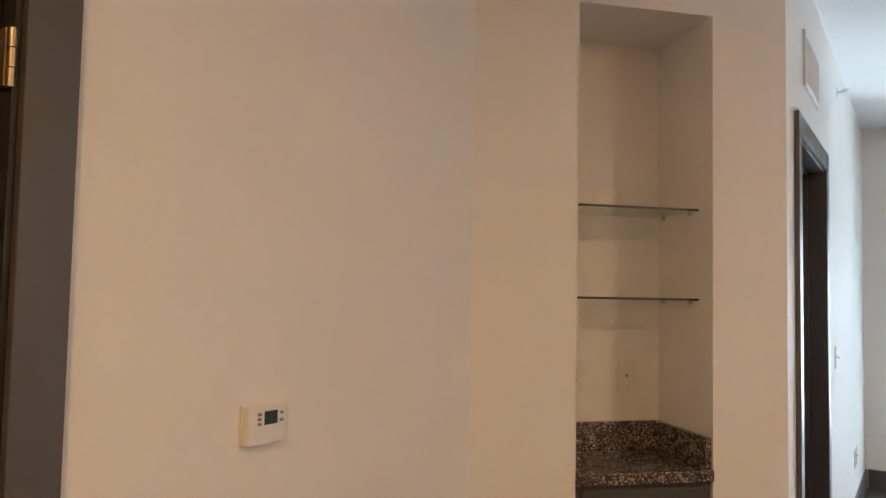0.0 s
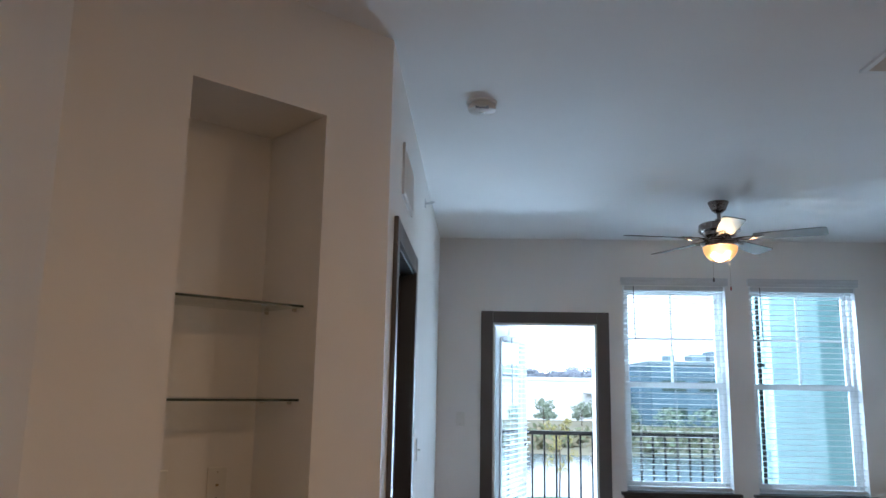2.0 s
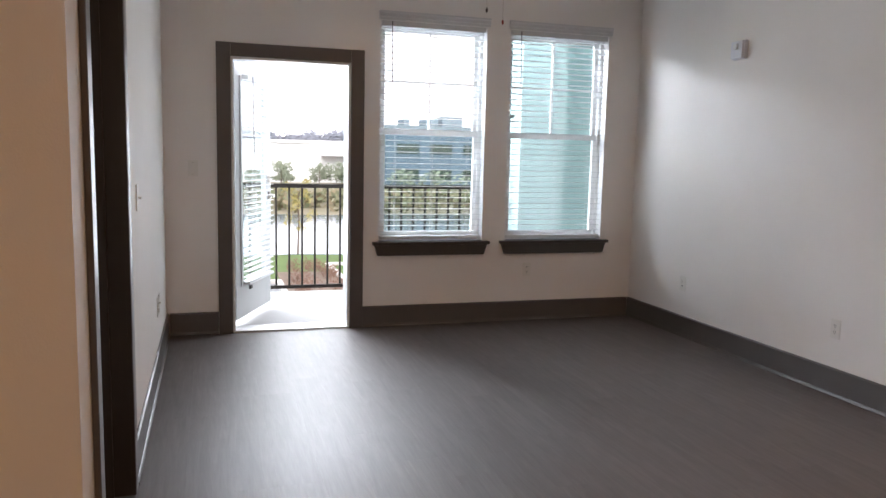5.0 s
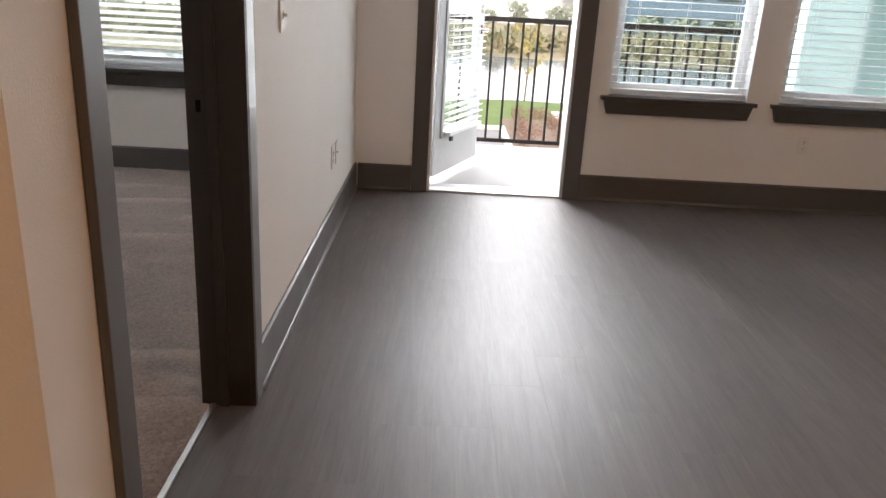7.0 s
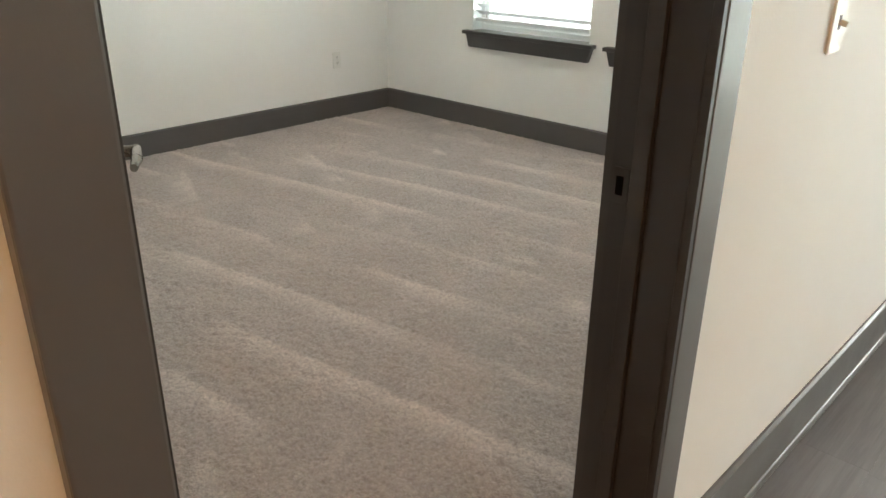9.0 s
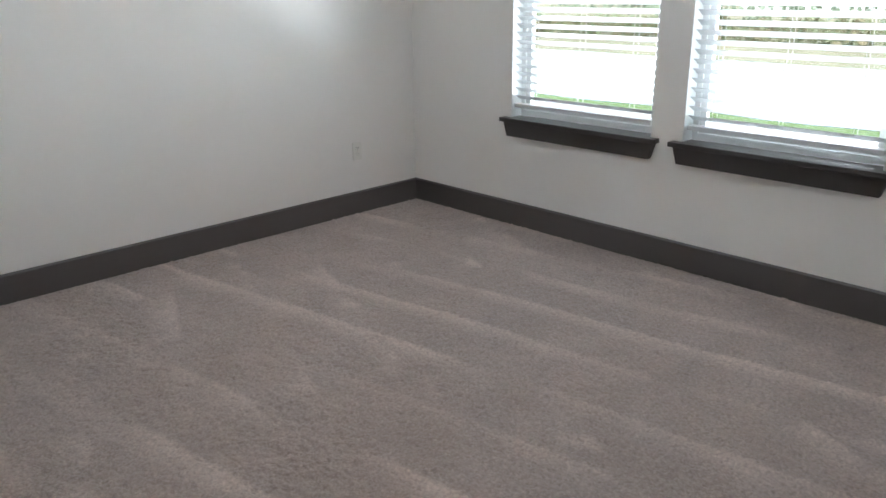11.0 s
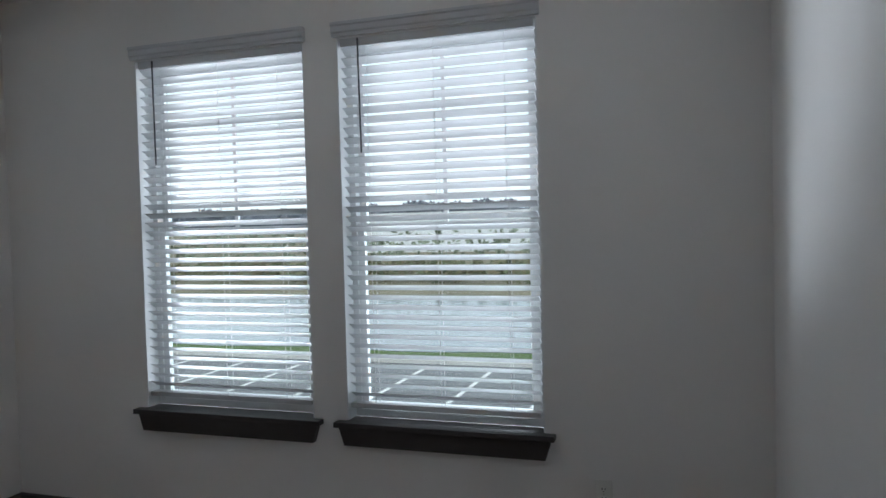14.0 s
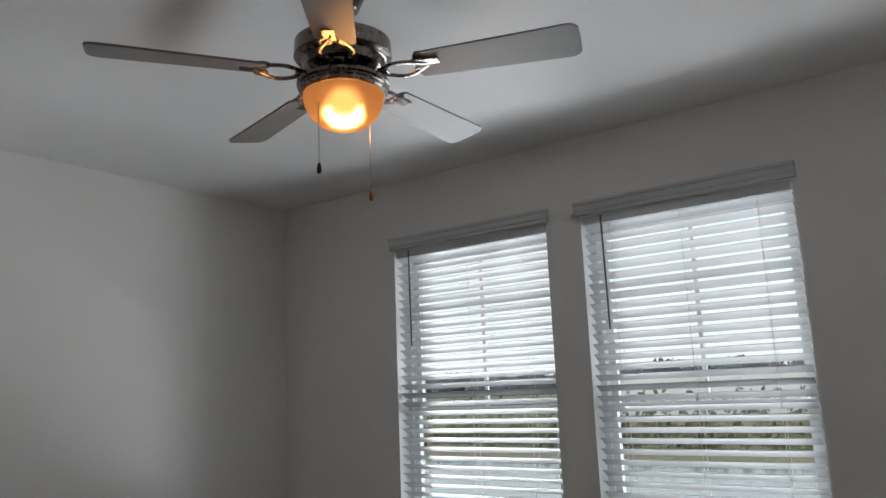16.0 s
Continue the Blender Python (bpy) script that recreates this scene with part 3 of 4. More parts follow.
y0, y1 = DOOR
door_frame = thing("door_frame", pose(0, 0, 0), "dark taupe painted frame and casing of the bedroom doorway", "door frame", "", "structure")
part("jamb", boxes(((-T - 0.002, y0, 0), (0.002, y0 + 0.018, 2.035))), JAMB, door_frame, "dark brown side jamb")
part("jamb", boxes(((-T - 0.002, y1 - 0.018, 0), (0.002, y1, 2.035))), JAMB, door_frame, "dark brown side jamb")
part("head_jamb", boxes(((-T - 0.002, y0, 2.035), (0.002, y1, 2.053))), JAMB, door_frame)
for lo, hi in (((-0.092, y0 + 0.018, 0), (-0.062, y0 + 0.029, 2.035)), ((-0.092, y1 - 0.029, 0), (-0.062, y1 - 0.018, 2.035)), ((-0.092, y0 + 0.029, 2.024), (-0.062, y1 - 0.029, 2.035))):
    part("door_stop", boxes((lo, hi, 0.002)), JAMB, door_frame)
for x in (0.001, -T - 0.018):
    part("casing", casing_leg((x, y0 + 0.01 - CW, 0), (x + 0.018, y0 + 0.01, 2.129)), TRIM, door_frame)
    part("casing", casing_leg((x, y1 - 0.004, 0), (x + 0.018, y1 - 0.01 + 0.085, 2.129)), TRIM, door_frame)
    part("jamb_edge", boxes(((x, y1 - 0.017, 0), (x + 0.0165, y1 - 0.0045, 2.035))), JAMB, door_frame)
    part("head_casing", casing_leg((x + 0.001, y0 + 0.011, 2.046), (x + 0.017, y1 - 0.0045, 2.128)), TRIM, door_frame)
strike = part("strike_plate", boxes(((-0.128, y1 - 0.0195, 0.885), (-0.098, y1 - 0.0175, 0.945), 0.0006)), JAMB, door_frame, "dark painted strike plate")
part("latch_hole", boxes(((-0.121, y1 - 0.0205, 0.898), (-0.108, y1 - 0.0185, 0.930))), HOLE, strike)

LEAF_TURN = 180 - 24.5


def panel_door(name, width, height, mat, label, thick=0.035):
    """A moulded two-panel door leaf: x along its width from the hinge, y through it."""
    root = thing(name, pose(0, 0, 0), label, "door")
    bm = bmesh.new()
    st = 0.115
    box(bm, (0, 0, 0.012), (st, thick, height), 0.002)
    box(bm, (width - st, 0, 0.012), (width, thick, height), 0.002)
    rails = [(0.012, 0.22), (0.95, 1.10), (height - 0.13, height)]
    for a, b in rails:
        box(bm, (st, 0.0005, a), (width - st, thick - 0.0005, b))
    part("stile_frame", bm, mat, root)
    for (_, a), (b, _) in zip(rails, rails[1:]):
        bm = bmesh.new()
        box(bm, (st, 0.009, a), (width - st, thick - 0.009, b))
        box(bm, (st + 0.035, 0.003, a + 0.035), (width - st - 0.035, thick - 0.003, b - 0.035), 0.006)
        part("panel", bm, mat, root)
    return root


def lever(parent, at, out, reach):
    """A lever handle: rosette, neck and bar. out: direction away from the leaf; reach: direction of the bar."""
    at, out, reach = Vector(at), Vector(out), Vector(reach)
    bm = bmesh.new()
    tube(bm, at, at + out * 0.010, 0.032, 20)
    tube(bm, at + out * 0.008, at + out * 0.055, 0.011, 12)
    tube(bm, at + out * 0.052 - reach * 0.010, at + out * 0.052 + reach * 0.060, 0.010, 12)
    tube(bm, at + out * 0.052 + reach * 0.055, at + out * 0.046 + reach * 0.115, 0.010, 12, 0.007)
    return part("lever_handle", bm, OLDNICKEL, parent, "dark satin nickel lever handle", True)


bedroom_door = panel_door("door_1", 0.845, 2.02, DOORWHITE, "white moulded two-panel bedroom door standing open")
lever(bedroom_door, (0.785, 0, 0.92), (0, -1, 0), (-1, 0, 0))
lever(bedroom_door, (0.785, 0.035, 0.92), (0, 1, 0), (-1, 0, 0))
for z in (0.25, 1.0, 1.78):
    bm = bmesh.new()
    tube(bm, (-0.004, 0.040, z - 0.045), (-0.004, 0.040, z + 0.045), 0.007, 10)
    part("hinge", bm, NICKEL, bedroom_door, "satin nickel hinge")
bedroom_door.matrix_world = Matrix.Translation((-0.150, 3.432, 0)) @ Matrix.Rotation(radians(LEAF_TURN), 4, "Z")

# ---- hall door on the thermostat wall ----
hall_door = thing("door_2", pose(0, 0, 0), "dark brown closed hall door in a taupe casing", "door")
part("leaf", boxes(((XT - 0.075, 0.18, 0.01), (XT - 0.035, 0.955, 2.02), 0.002)), JAMB, hall_door)
for a, b in ((0.22, 0.95), (1.10, 1.90)):
    part("panel", boxes(((XT - 0.0345, 0.29, a), (XT - 0.029, 0.845, b), 0.004)), JAMB, hall_door)
part("jamb", boxes(((XT - T, 0.16, 0), (XT + 0.002, 0.178, 2.03))), JAMB, hall_door)
part("jamb", boxes(((XT - T, 0.957, 0), (XT + 0.002, 0.975, 2.03))), JAMB, hall_door)
part("head_jamb", boxes(((XT - T, 0.16, 2.03), (XT + 0.002, 0.975, 2.045))), JAMB, hall_door)
part("casing", boxes(((XT + 0.0005, 0.968, 0), (XT + 0.018, 1.058, 2.13), 0.003)), TRIM, hall_door)
part("casing", boxes(((XT + 0.0005, 0.077, 0), (XT + 0.018, 0.167, 2.13), 0.003)), TRIM, hall_door)
part("head_casing", boxes(((XT + 0.001, 0.168, 2.04), (XT + 0.017, 0.967, 2.129), 0.003)), TRIM, hall_door)
for z in (0.25, 1.0, 1.785):
    bm = bmesh.new()
    for k in range(3):
        tube(bm, (XT + 0.004, 0.953, z - 0.046 + k * 0.031), (XT + 0.004, 0.953, z - 0.017 + k * 0.031), 0.007, 12)
    hinge = part("hinge", bm, BRASS, hall_door, "aged brass butt hinge", True)
    part("hinge_leaf", boxes(((XT - 0.034, 0.9445, z - 0.045), (XT - 0.0005, 0.9562, z + 0.045))), BRASS, hinge)

# ---- balcony doorway ----
balcony_frame = thing("door_frame", pose(0, 0, 0), "charcoal casing and white frame of the balcony doorway", "door frame", "", "structure")
a, b = BDOOR
part("casing", boxes(((0.367, YB - 0.018, 0), (a + 0.012, YB - 0.0005, 2.131), 0.003)), TRIM, balcony_frame)
part("casing", boxes(((b - 0.012, YB - 0.018, 0), (1.447, YB - 0.0005, 2.131), 0.003)), TRIM, balcony_frame)
part("head_casing", boxes(((a + 0.013, YB - 0.017, 2.034), (b - 0.013, YB - 0.0005, 2.130), 0.003)), TRIM, balcony_frame)
part("jamb", boxes(((a, YB, 0), (a + 0.03, YB + 0.18, 2.045))), VINYL, balcony_frame, "white side jamb")
part("jamb", boxes(((b - 0.03, YB, 0), (b, YB + 0.18, 2.045))), VINYL, balcony_frame, "white side jamb")
part("head_jamb", boxes(((a + 0.03, YB, 2.015), (b - 0.03, YB + 0.18, 2.045))), VINYL, balcony_frame)
bm = bmesh.new()
prism(bm, [(YB - 0.005, -0.005), (YB - 0.005, 0.012), (YB + 0.03, 0.028), (YB + 0.10, 0.030), (YB + 0.11, 0.022), (YB + 0.18, 0.012), (YB + 0.18, -0.01)], a + 0.03, b - 0.03, "yz")
part("threshold", bm, ALU, balcony_frame, "bright aluminium threshold")

# ---- windows ----
def window(name, x0, x1, z0, z1, yin, label):
    """A white single-hung window: box frame, two sashes, bars in the upper one, glass; a charcoal stool and apron inside."""
    root = thing(name, pose((x0 + x1) / 2, yin, z0), label, "window", "", "structure")
    w, h = (x1 - x0) / 2, z1 - z0
    fy0, fy1, fw = 0.085, 0.165, 0.035
    bm = bmesh.new()
    box(bm, (-w, fy0, 0.02), (-w + fw, fy1, h), 0.002)
    box(bm, (w - fw, fy0, 0.02), (w, fy1, h), 0.002)
    box(bm, (-w + fw, fy0, h - fw), (w - fw, fy1, h))
    box(bm, (-w + fw, fy0, 0.02), (w - fw, fy1, 0.02 + fw))
    part("window_frame", bm, VINYL, root)
    bm = bmesh.new()                        # plastered reveal liner
    box(bm, (-w, 0.0, 0.02), (-w + 0.006, fy0, h))
    box(bm, (w - 0.006, 0.0, 0.02), (w, fy0, h))
    box(bm, (-w + 0.006, 0.0, h - 0.006), (w - 0.006, fy0, h))
    part("reveal", bm, VINYL, root, "white reveal lining")
    mid = 0.50 * h + 0.02

    def sash(lo, hi, y, bars):
        bm = bmesh.new()
        s = 0.038
        x = w - fw + 0.004
        box(bm, (-x, y, lo), (-x + s, y + 0.028, hi), 0.003)
        box(bm, (x - s, y, lo), (x, y + 0.028, hi), 0.003)
        box(bm, (-x + s, y + 0.0005, lo), (x - s, y + 0.0275, lo + s))
        box(bm, (-x + s, y + 0.0005, hi - s), (x - s, y + 0.0275, hi))
        so = part("sash", bm, VINYL, root, "white vinyl sash")
        g = part("pane", boxes(((-x + s - 0.004, y + 0.012, lo + s - 0.004), (x - s + 0.004, y + 0.016, hi - s + 0.004))), GLASS, so)
        g.visible_shadow = False
        if bars:
            part("glazing_bar", boxes(((-0.009, y + 0.006, lo + s), (0.009, y + 0.022, hi - s))), VINYL, so)
            zc = (lo + hi) / 2
            part("glazing_bar", boxes(((-x + s, y + 0.0065, zc - 0.009), (x - s, y + 0.0215, zc + 0.009))), VINYL, so)

    sash(mid - 0.02, h - fw + 0.004, fy0 + 0.040, True)
    sash(0.02 + fw - 0.004, mid + 0.02, fy0 + 0.008, False)
    bm = bmesh.new()
    box(bm, (-w - 0.047, -0.055, -0.004), (w + 0.047, -0.0005, 0.020), 0.004)
    box(bm, (-w, -0.001, -0.001), (w, 0.084, 0.0195))
    part("window_sill", bm, DARK, root, "charcoal painted stool")
    bm = bmesh.new()
    prism(bm, [(-w - 0.030, -0.0045), (w + 0.030, -0.0045), (w + 0.004, -0.088), (-w - 0.004, -0.088)], -0.034, -0.0005, "xz")
    part("apron", bm, DARK, root, "charcoal apron with slanting ends")
    return root


for (x0_, x1_) in WIN_L:
    window("window_1", x0_, x1_, ZWL[0], ZWL[1], YB, "white single-hung living room window above a charcoal sill")
for (x0_, x1_) in WIN_B:
    window("window_2", x0_, x1_, ZWB[0], ZWB[1], YW, "white single-hung bedroom window above a charcoal sill")


# ---- blinds ----
def blind(label, width, drop, tilt, wand_x, valance=0.062, slat_w=0.05, pitch=0.0445, wand_len=0.50):
    """A faux-wood venetian blind: valance, head rail, slats, ladder cords, bottom rail, wand. Hangs down from z = 0; y grows outwards."""
    root = thing("venetian_blind", pose(0, 0, 0), label, "blind")
    w = width / 2
    bm = bmesh.new()
    prism(bm, [(-0.022, 0.0), (-0.022, 0.014), (-0.028, 0.020), (-0.028, 0.044), (-0.034, 0.050), (-0.034, valance), (-0.002, valance), (-0.002, 0.0)], -w - 0.020, w + 0.020, "yz")
    part("valance", bm, BLIND, root, "moulded white valance")
    part("head_rail", boxes(((-w + 0.008, 0.006, -0.042), (w - 0.008, 0.056, -0.002), 0.002)), BLIND, root)
    me = bpy.data.meshes.new("slat")
    bm = bmesh.new()
    pr = [(-slat_w / 2, -0.0012), (-slat_w * 0.25, 0.0002), (0, 0.0008), (slat_w * 0.25, 0.0002), (slat_w / 2, -0.0012)]
    prism(bm, [(y, z + 0.0026) for y, z in pr] + [(y, z) for y, z in reversed(pr)], -w + 0.010, w - 0.010, "yz")
    bm.to_mesh(me)
    bm.free()
    me.materials.append(BLIND)
    n = int((drop - 0.085) / pitch)
    for i in range(n):
        z = -0.060 - i * pitch
        k = part("slat", me, BLIND, root)
        jitter = math.sin(i * 12.9898 + width * 7) * 0.7
        k.matrix_local = pose(0, 0.031, z, -tilt + jitter, 0, 0)
    zb = -0.060 - n * pitch + 0.008
    part("bottom_rail", boxes(((-w + 0.010, 0.006, zb - 0.022), (w - 0.010, 0.056, zb), 0.003)), BLIND, root)
    for x in (-w * 0.70, 0.0, w * 0.70):
        bm = bmesh.new()
        for y in (0.008, 0.054):
            tube(bm, (x, y, zb - 0.002), (x, y, -0.04), 0.0011, 5)
        part("ladder_cord", bm, BLIND, root)
    bm = bmesh.new()
    tube(bm, (wand_x, 0.000, -0.01), (wand_x + 0.006, -0.004, -wand_len), 0.0042, 8)
    part("tilt_wand", bm, WAND, root, "slim grey tilt wand")
    return root


WAND = material("wand_plastic", (0.10, 0.105, 0.11), 0.35)[0]
for (x0_, x1_) in WIN_L:
    w_ = x1_ - x0_
    o = blind("white venetian blind with slats open in a living room window", w_ - 0.014, ZWL[1] - ZWL[0] - 0.03, 2, -w_ / 2 + 0.095, wand_len=0.46)
    o.matrix_world = pose((x0_ + x1_) / 2, YB, ZWL[1])
    tagged(o, group="living room blinds")
for (x0_, x1_) in WIN_B:
    w_ = x1_ - x0_
    o = blind("white venetian blind with half-tilted slats in a bedroom window", w_ - 0.014, ZWB[1] - ZWB[0] - 0.03, 30, -w_ / 2 + 0.105, wand_len=0.52)
    o.matrix_world = pose((x0_ + x1_) / 2, YW, ZWB[1])
    tagged(o, group="bedroom blinds")

# ---- balcony door leaf, standing open ----
bw, bh = 0.842, 1.985
leaf = thing("door_3", pose(0, 0, 0), "white half-glazed balcony door standing open with its own blind", "door")
bm = bmesh.new()
st = 0.115
box(bm, (0, 0, 0.0), (st, 0.044, bh), 0.002)
box(bm, (bw - st, 0, 0.0), (bw, 0.044, bh), 0.002)
box(bm, (st, 0.0005, 0.0), (bw - st, 0.0435, 0.27))
box(bm, (st, 0.0005, bh - 0.13), (bw - st, 0.0435, bh))
part("leaf_frame", bm, LEAFPAINT, leaf)
bm = bmesh.new()
for lo, hi in (((st - 0.02, -0.010, 0.25), (st + 0.015, 0.0, bh - 0.11)), ((bw - st - 0.015, -0.010, 0.25), (bw - st + 0.02, 0.0, bh - 0.11)), ((st + 0.015, -0.0095, 0.25), (bw - st - 0.015, 0.0, 0.285)), ((st + 0.015, -0.0095, bh - 0.145), (bw - st - 0.015, 0.0, bh - 0.11))):
    box(bm, lo, hi)
part("glazing_bead", bm, LEAFPAINT, leaf)
g = part("pane", boxes(((st - 0.004, 0.018, 0.266), (bw - st + 0.004, 0.024, bh - 0.126))), DOORGLASS, leaf)
g.visible_shadow = False
lever(leaf, (bw - 0.06, 0, 0.93), (0, -1, 0), (-1, 0, 0))
lever(leaf, (bw - 0.06, 0.044, 0.93), (0, 1, 0), (-1, 0, 0))
bm = bmesh.new()
tube(bm, (bw - 0.06, 0.0, 1.07), (bw - 0.06, -0.014, 1.07), 0.028, 18)
part("deadbolt_rose", bm, NICKEL, leaf, "round satin nickel deadbolt plate")
for z in (0.2, 0.98, 1.78):
    bm = bmesh.new()
    tube(bm, (-0.006, 0.050, z - 0.05), (-0.006, 0.050, z + 0.05), 0.008, 10)
    part("hinge", bm, NICKEL, leaf, "satin nickel hinge")
LEAF_POSE = Matrix.Translation((0.500, 7.185, 0.052)) @ Matrix.Rotation(radians(68), 4, "Z")
leaf.matrix_world = LEAF_POSE
door_blind = blind("white venetian blind fixed on the open balcony door", bw - 0.20, bh - 0.30, 4, -0.22, 0.075, wand_len=0.6)
bm = bmesh.new()
box(bm, (-0.005, -0.008, -0.022), (0.03, 0.012, 0.006), 0.002)
part("hold_down_bracket", bm, BLACK, door_blind, "dark hold-down bracket", m=pose(-bw / 2 + 0.105, 0.0, -bh + 0.345))
door_blind.matrix_world = LEAF_POSE @ pose(bw / 2 + 0.035, -0.062, bh - 0.095)


# ---- recess: granite top, cabinet, glass shelves ----
n0, n1 = NICHE[0], NICHE[1]
cab = thing("base_cabinet", SLANT, "dark grey painted base cabinet under the granite top in the recess", "cabinet")
part("body", boxes(((n0 + 0.004, 0.030, 0.0), (n1 - 0.004, ND - 0.004, 0.836))), CAB, cab)
part("face_frame", boxes(((n0 + 0.004, 0.012, 0.10), (n0 + 0.034, 0.030, 0.834)), ((n1 - 0.034, 0.012, 0.10), (n1 - 0.004, 0.030, 0.834)), ((n0 + 0.034, 0.0125, 0.80), (n1 - 0.034, 0.030, 0.834))), CAB, cab)
cd = part("door", boxes(((n0 + 0.022, -0.006, 0.12), (n1 - 0.022, 0.0115, 0.822), 0.003)), CAB, cab)
part("door_panel", boxes(((n0 + 0.075, -0.0075, 0.18), (n1 - 0.075, -0.0058, 0.762), 0.0006)), CAB, cd)
top = thing("countertop", SLANT, "brown and black speckled granite counter with backsplash in the recess", "countertop")
part("slab", boxes(((n0 + 0.002, -0.012, 0.838), (n1 - 0.002, ND - 0.002, 0.874), 0.003)), GRANITE, top)
part("backsplash", boxes(((n0 + 0.003, ND - 0.022, 0.8745), (n1 - 0.003, ND - 0.002, 0.976), 0.002)), GRANITE, top)
part("side_splash", boxes(((n1 - 0.022, 0.004, 0.8745), (n1 - 0.003, ND - 0.023, 0.976), 0.002)), GRANITE, top)
part("side_splash", boxes(((n0 + 0.003, 0.004, 0.8745), (n0 + 0.022, ND - 0.023, 0.976), 0.002)), GRANITE, top)
for z in (1.742, 1.433):
    s = thing("glass_shelf", SLANT @ pose(0, 0, z), "clear glass shelf with a dark edge across the recess", "shelf", "recess shelves")
    g = part("glass_plate", boxes(((n0 + 0.002, 0.085, -0.007), (n1 - 0.002, ND - 0.002, 0))), SHELFGLASS, s)
    part("front_edge", boxes(((n0 + 0.002, 0.0815, -0.0075), (n1 - 0.002, 0.0848, 0.0003))), EDGEGLASS, s, "dark polished glass edge")
    for x in (n0 + 0.002, n1 - 0.014):
        for y in (0.13, ND - 0.05):
            bm = bmesh.new()
            tube(bm, (x, y, -0.013), (x + 0.012, y, -0.013), 0.0055, 10)
            part("shelf_pin", bm, NICKEL, s, "small metal shelf pin")


# ---- plates, outlets and switches ----
def plate(name, m, label, category, kind):
    """A wall plate: x along the wall, y out of it (towards -y), z up, centred."""
    root = thing(name, m, label, category)
    gangs = 2 if kind == "two_toggles" else 1
    w = 0.035 if gangs == 1 else 0.058
    part("cover", boxes(((-w, -0.0065, -0.0575), (w, -0.0005, 0.0575), 0.003)), PLASTIC, root)
    if kind == "outlet":
        for z in (-0.0195, 0.0195):
            bm = bmesh.new()
            lathe(bm, [(0.0, -0.0015), (0.0165, -0.0015), (0.0165, 0.0015), (0.0, 0.0015)], 20)
            f = part("socket", bm, PLASTIC, root, m=pose(0, -0.0072, z, 90))
            for x in (-0.0065, 0.0065):
                part("slot", boxes(((x - 0.0013, -0.0020, -0.001), (x + 0.0013, 0.0020, 0.007))), BLACK, f, m=pose(0, 0, 0.0006, -90))
            bm = bmesh.new()
            tube(bm, (0, -0.0018, -0.0075), (0, 0.0018, -0.0075), 0.0025, 8)
            part("earth_hole", bm, BLACK, f, m=pose(0, 0, 0.0006, -90))
    elif kind == "blank_jack":
        bm = bmesh.new()
        tube(bm, (0, -0.005, 0), (0, -0.011, 0), 0.005, 10)
        part("coax_jack", bm, BRASS, root, "small brass cable jack")
    elif kind == "rocker":
        part("rocker", boxes(((-0.016, -0.0095, -0.033), (0.016, -0.006, 0.033), 0.002)), PLASTIC, root)
    else:
        for k in range(gangs):
            x = 0 if gangs == 1 else (-0.023, 0.023)[k]
            part("switch_slot", boxes(((x - 0.006, -0.0072, -0.013), (x + 0.006, -0.0063, 0.013))), GREY, root)
            part("toggle", boxes(((x - 0.0045, -0.022, -0.004), (x + 0.0045, -0.0065, 0.006), 0.002)), PLASTIC, root, m=pose(0, 0, 0.002, 18))
    for z in (-0.042, 0.042) if kind != "outlet" else (0.0,):
        bm = bmesh.new()
        tube(bm, (0, -0.0062, z), (0, -0.0076, z), 0.0028, 8)
        part("screw", bm, NICKEL, root)
    return root


FACE = {"+x": 90, "-x": -90, "-y": 0}


def on_wall(x, y, z, facing):
    return pose(x, y, z, 0, 0, FACE[facing])


plate("power_outlet", on_wall(XE, 4.692, 0.397, "-x"), "white duplex power outlet on the living room side wall", "outlet", "outlet")
plate("power_outlet", on_wall(XE, 6.209, 0.414, "-x"), "white duplex power outlet near the corner of the side wall", "outlet", "outlet")
plate("power_outlet", on_wall(2.837, YB, 0.430, "-y"), "white duplex power outlet below the living room window", "outlet", "outlet")
plate("light_switch", on_wall(0.199, YB, 1.225, "-y"), "white rocker light switch beside the balcony door", "switch", "rocker")
plate("light_switch", on_wall(0, 4.812, 1.140, "+x"), "white toggle light switch beside the bedroom doorway", "switch", "toggle")
plate("power_outlet", on_wall(0, 5.985, 0.416, "+x"), "white duplex power outlet on the bedroom-door wall", "outlet", "outlet")
plate("cable_outlet", on_wall(0, 6.130, 0.413, "+x"), "white wall plate with a cable jack", "outlet", "blank_jack")
plate("power_outlet", on_wall(-0.780, YW, 0.421, "-y"), "white duplex power outlet beside the bedroom windows", "outlet", "outlet")
plate("power_outlet", on_wall(XW, 6.722, 0.407, "+x"), "white duplex power outlet on the bedroom side wall", "outlet", "outlet")
plate("cable_outlet", SLANT @ pose(0.700, ND, 1.142), "white wall plate with a cable jack in the recess", "outlet", "blank_jack")
plate("power_outlet", SLANT @ pose(0.492, ND, 1.142), "white duplex power outlet in the recess", "outlet", "outlet")

# ---- thermostat ----
th = thing("thermostat", on_wall(XT, 1.503, 1.157, "+x"), "white digital thermostat on the hall wall", "thermostat")
part("back_plate", boxes(((-0.058, -0.008, -0.042), (0.058, -0.0005, 0.042), 0.003)), PLASTIC, th)
part("cover", boxes(((-0.056, -0.024, -0.040), (0.056, -0.007, 0.040), 0.005)), PLASTIC, th)
part("display", boxes(((-0.013, -0.0255, 0.000), (0.024, -0.0235, 0.028), 0.0008)), LCD, th, "dark green display")
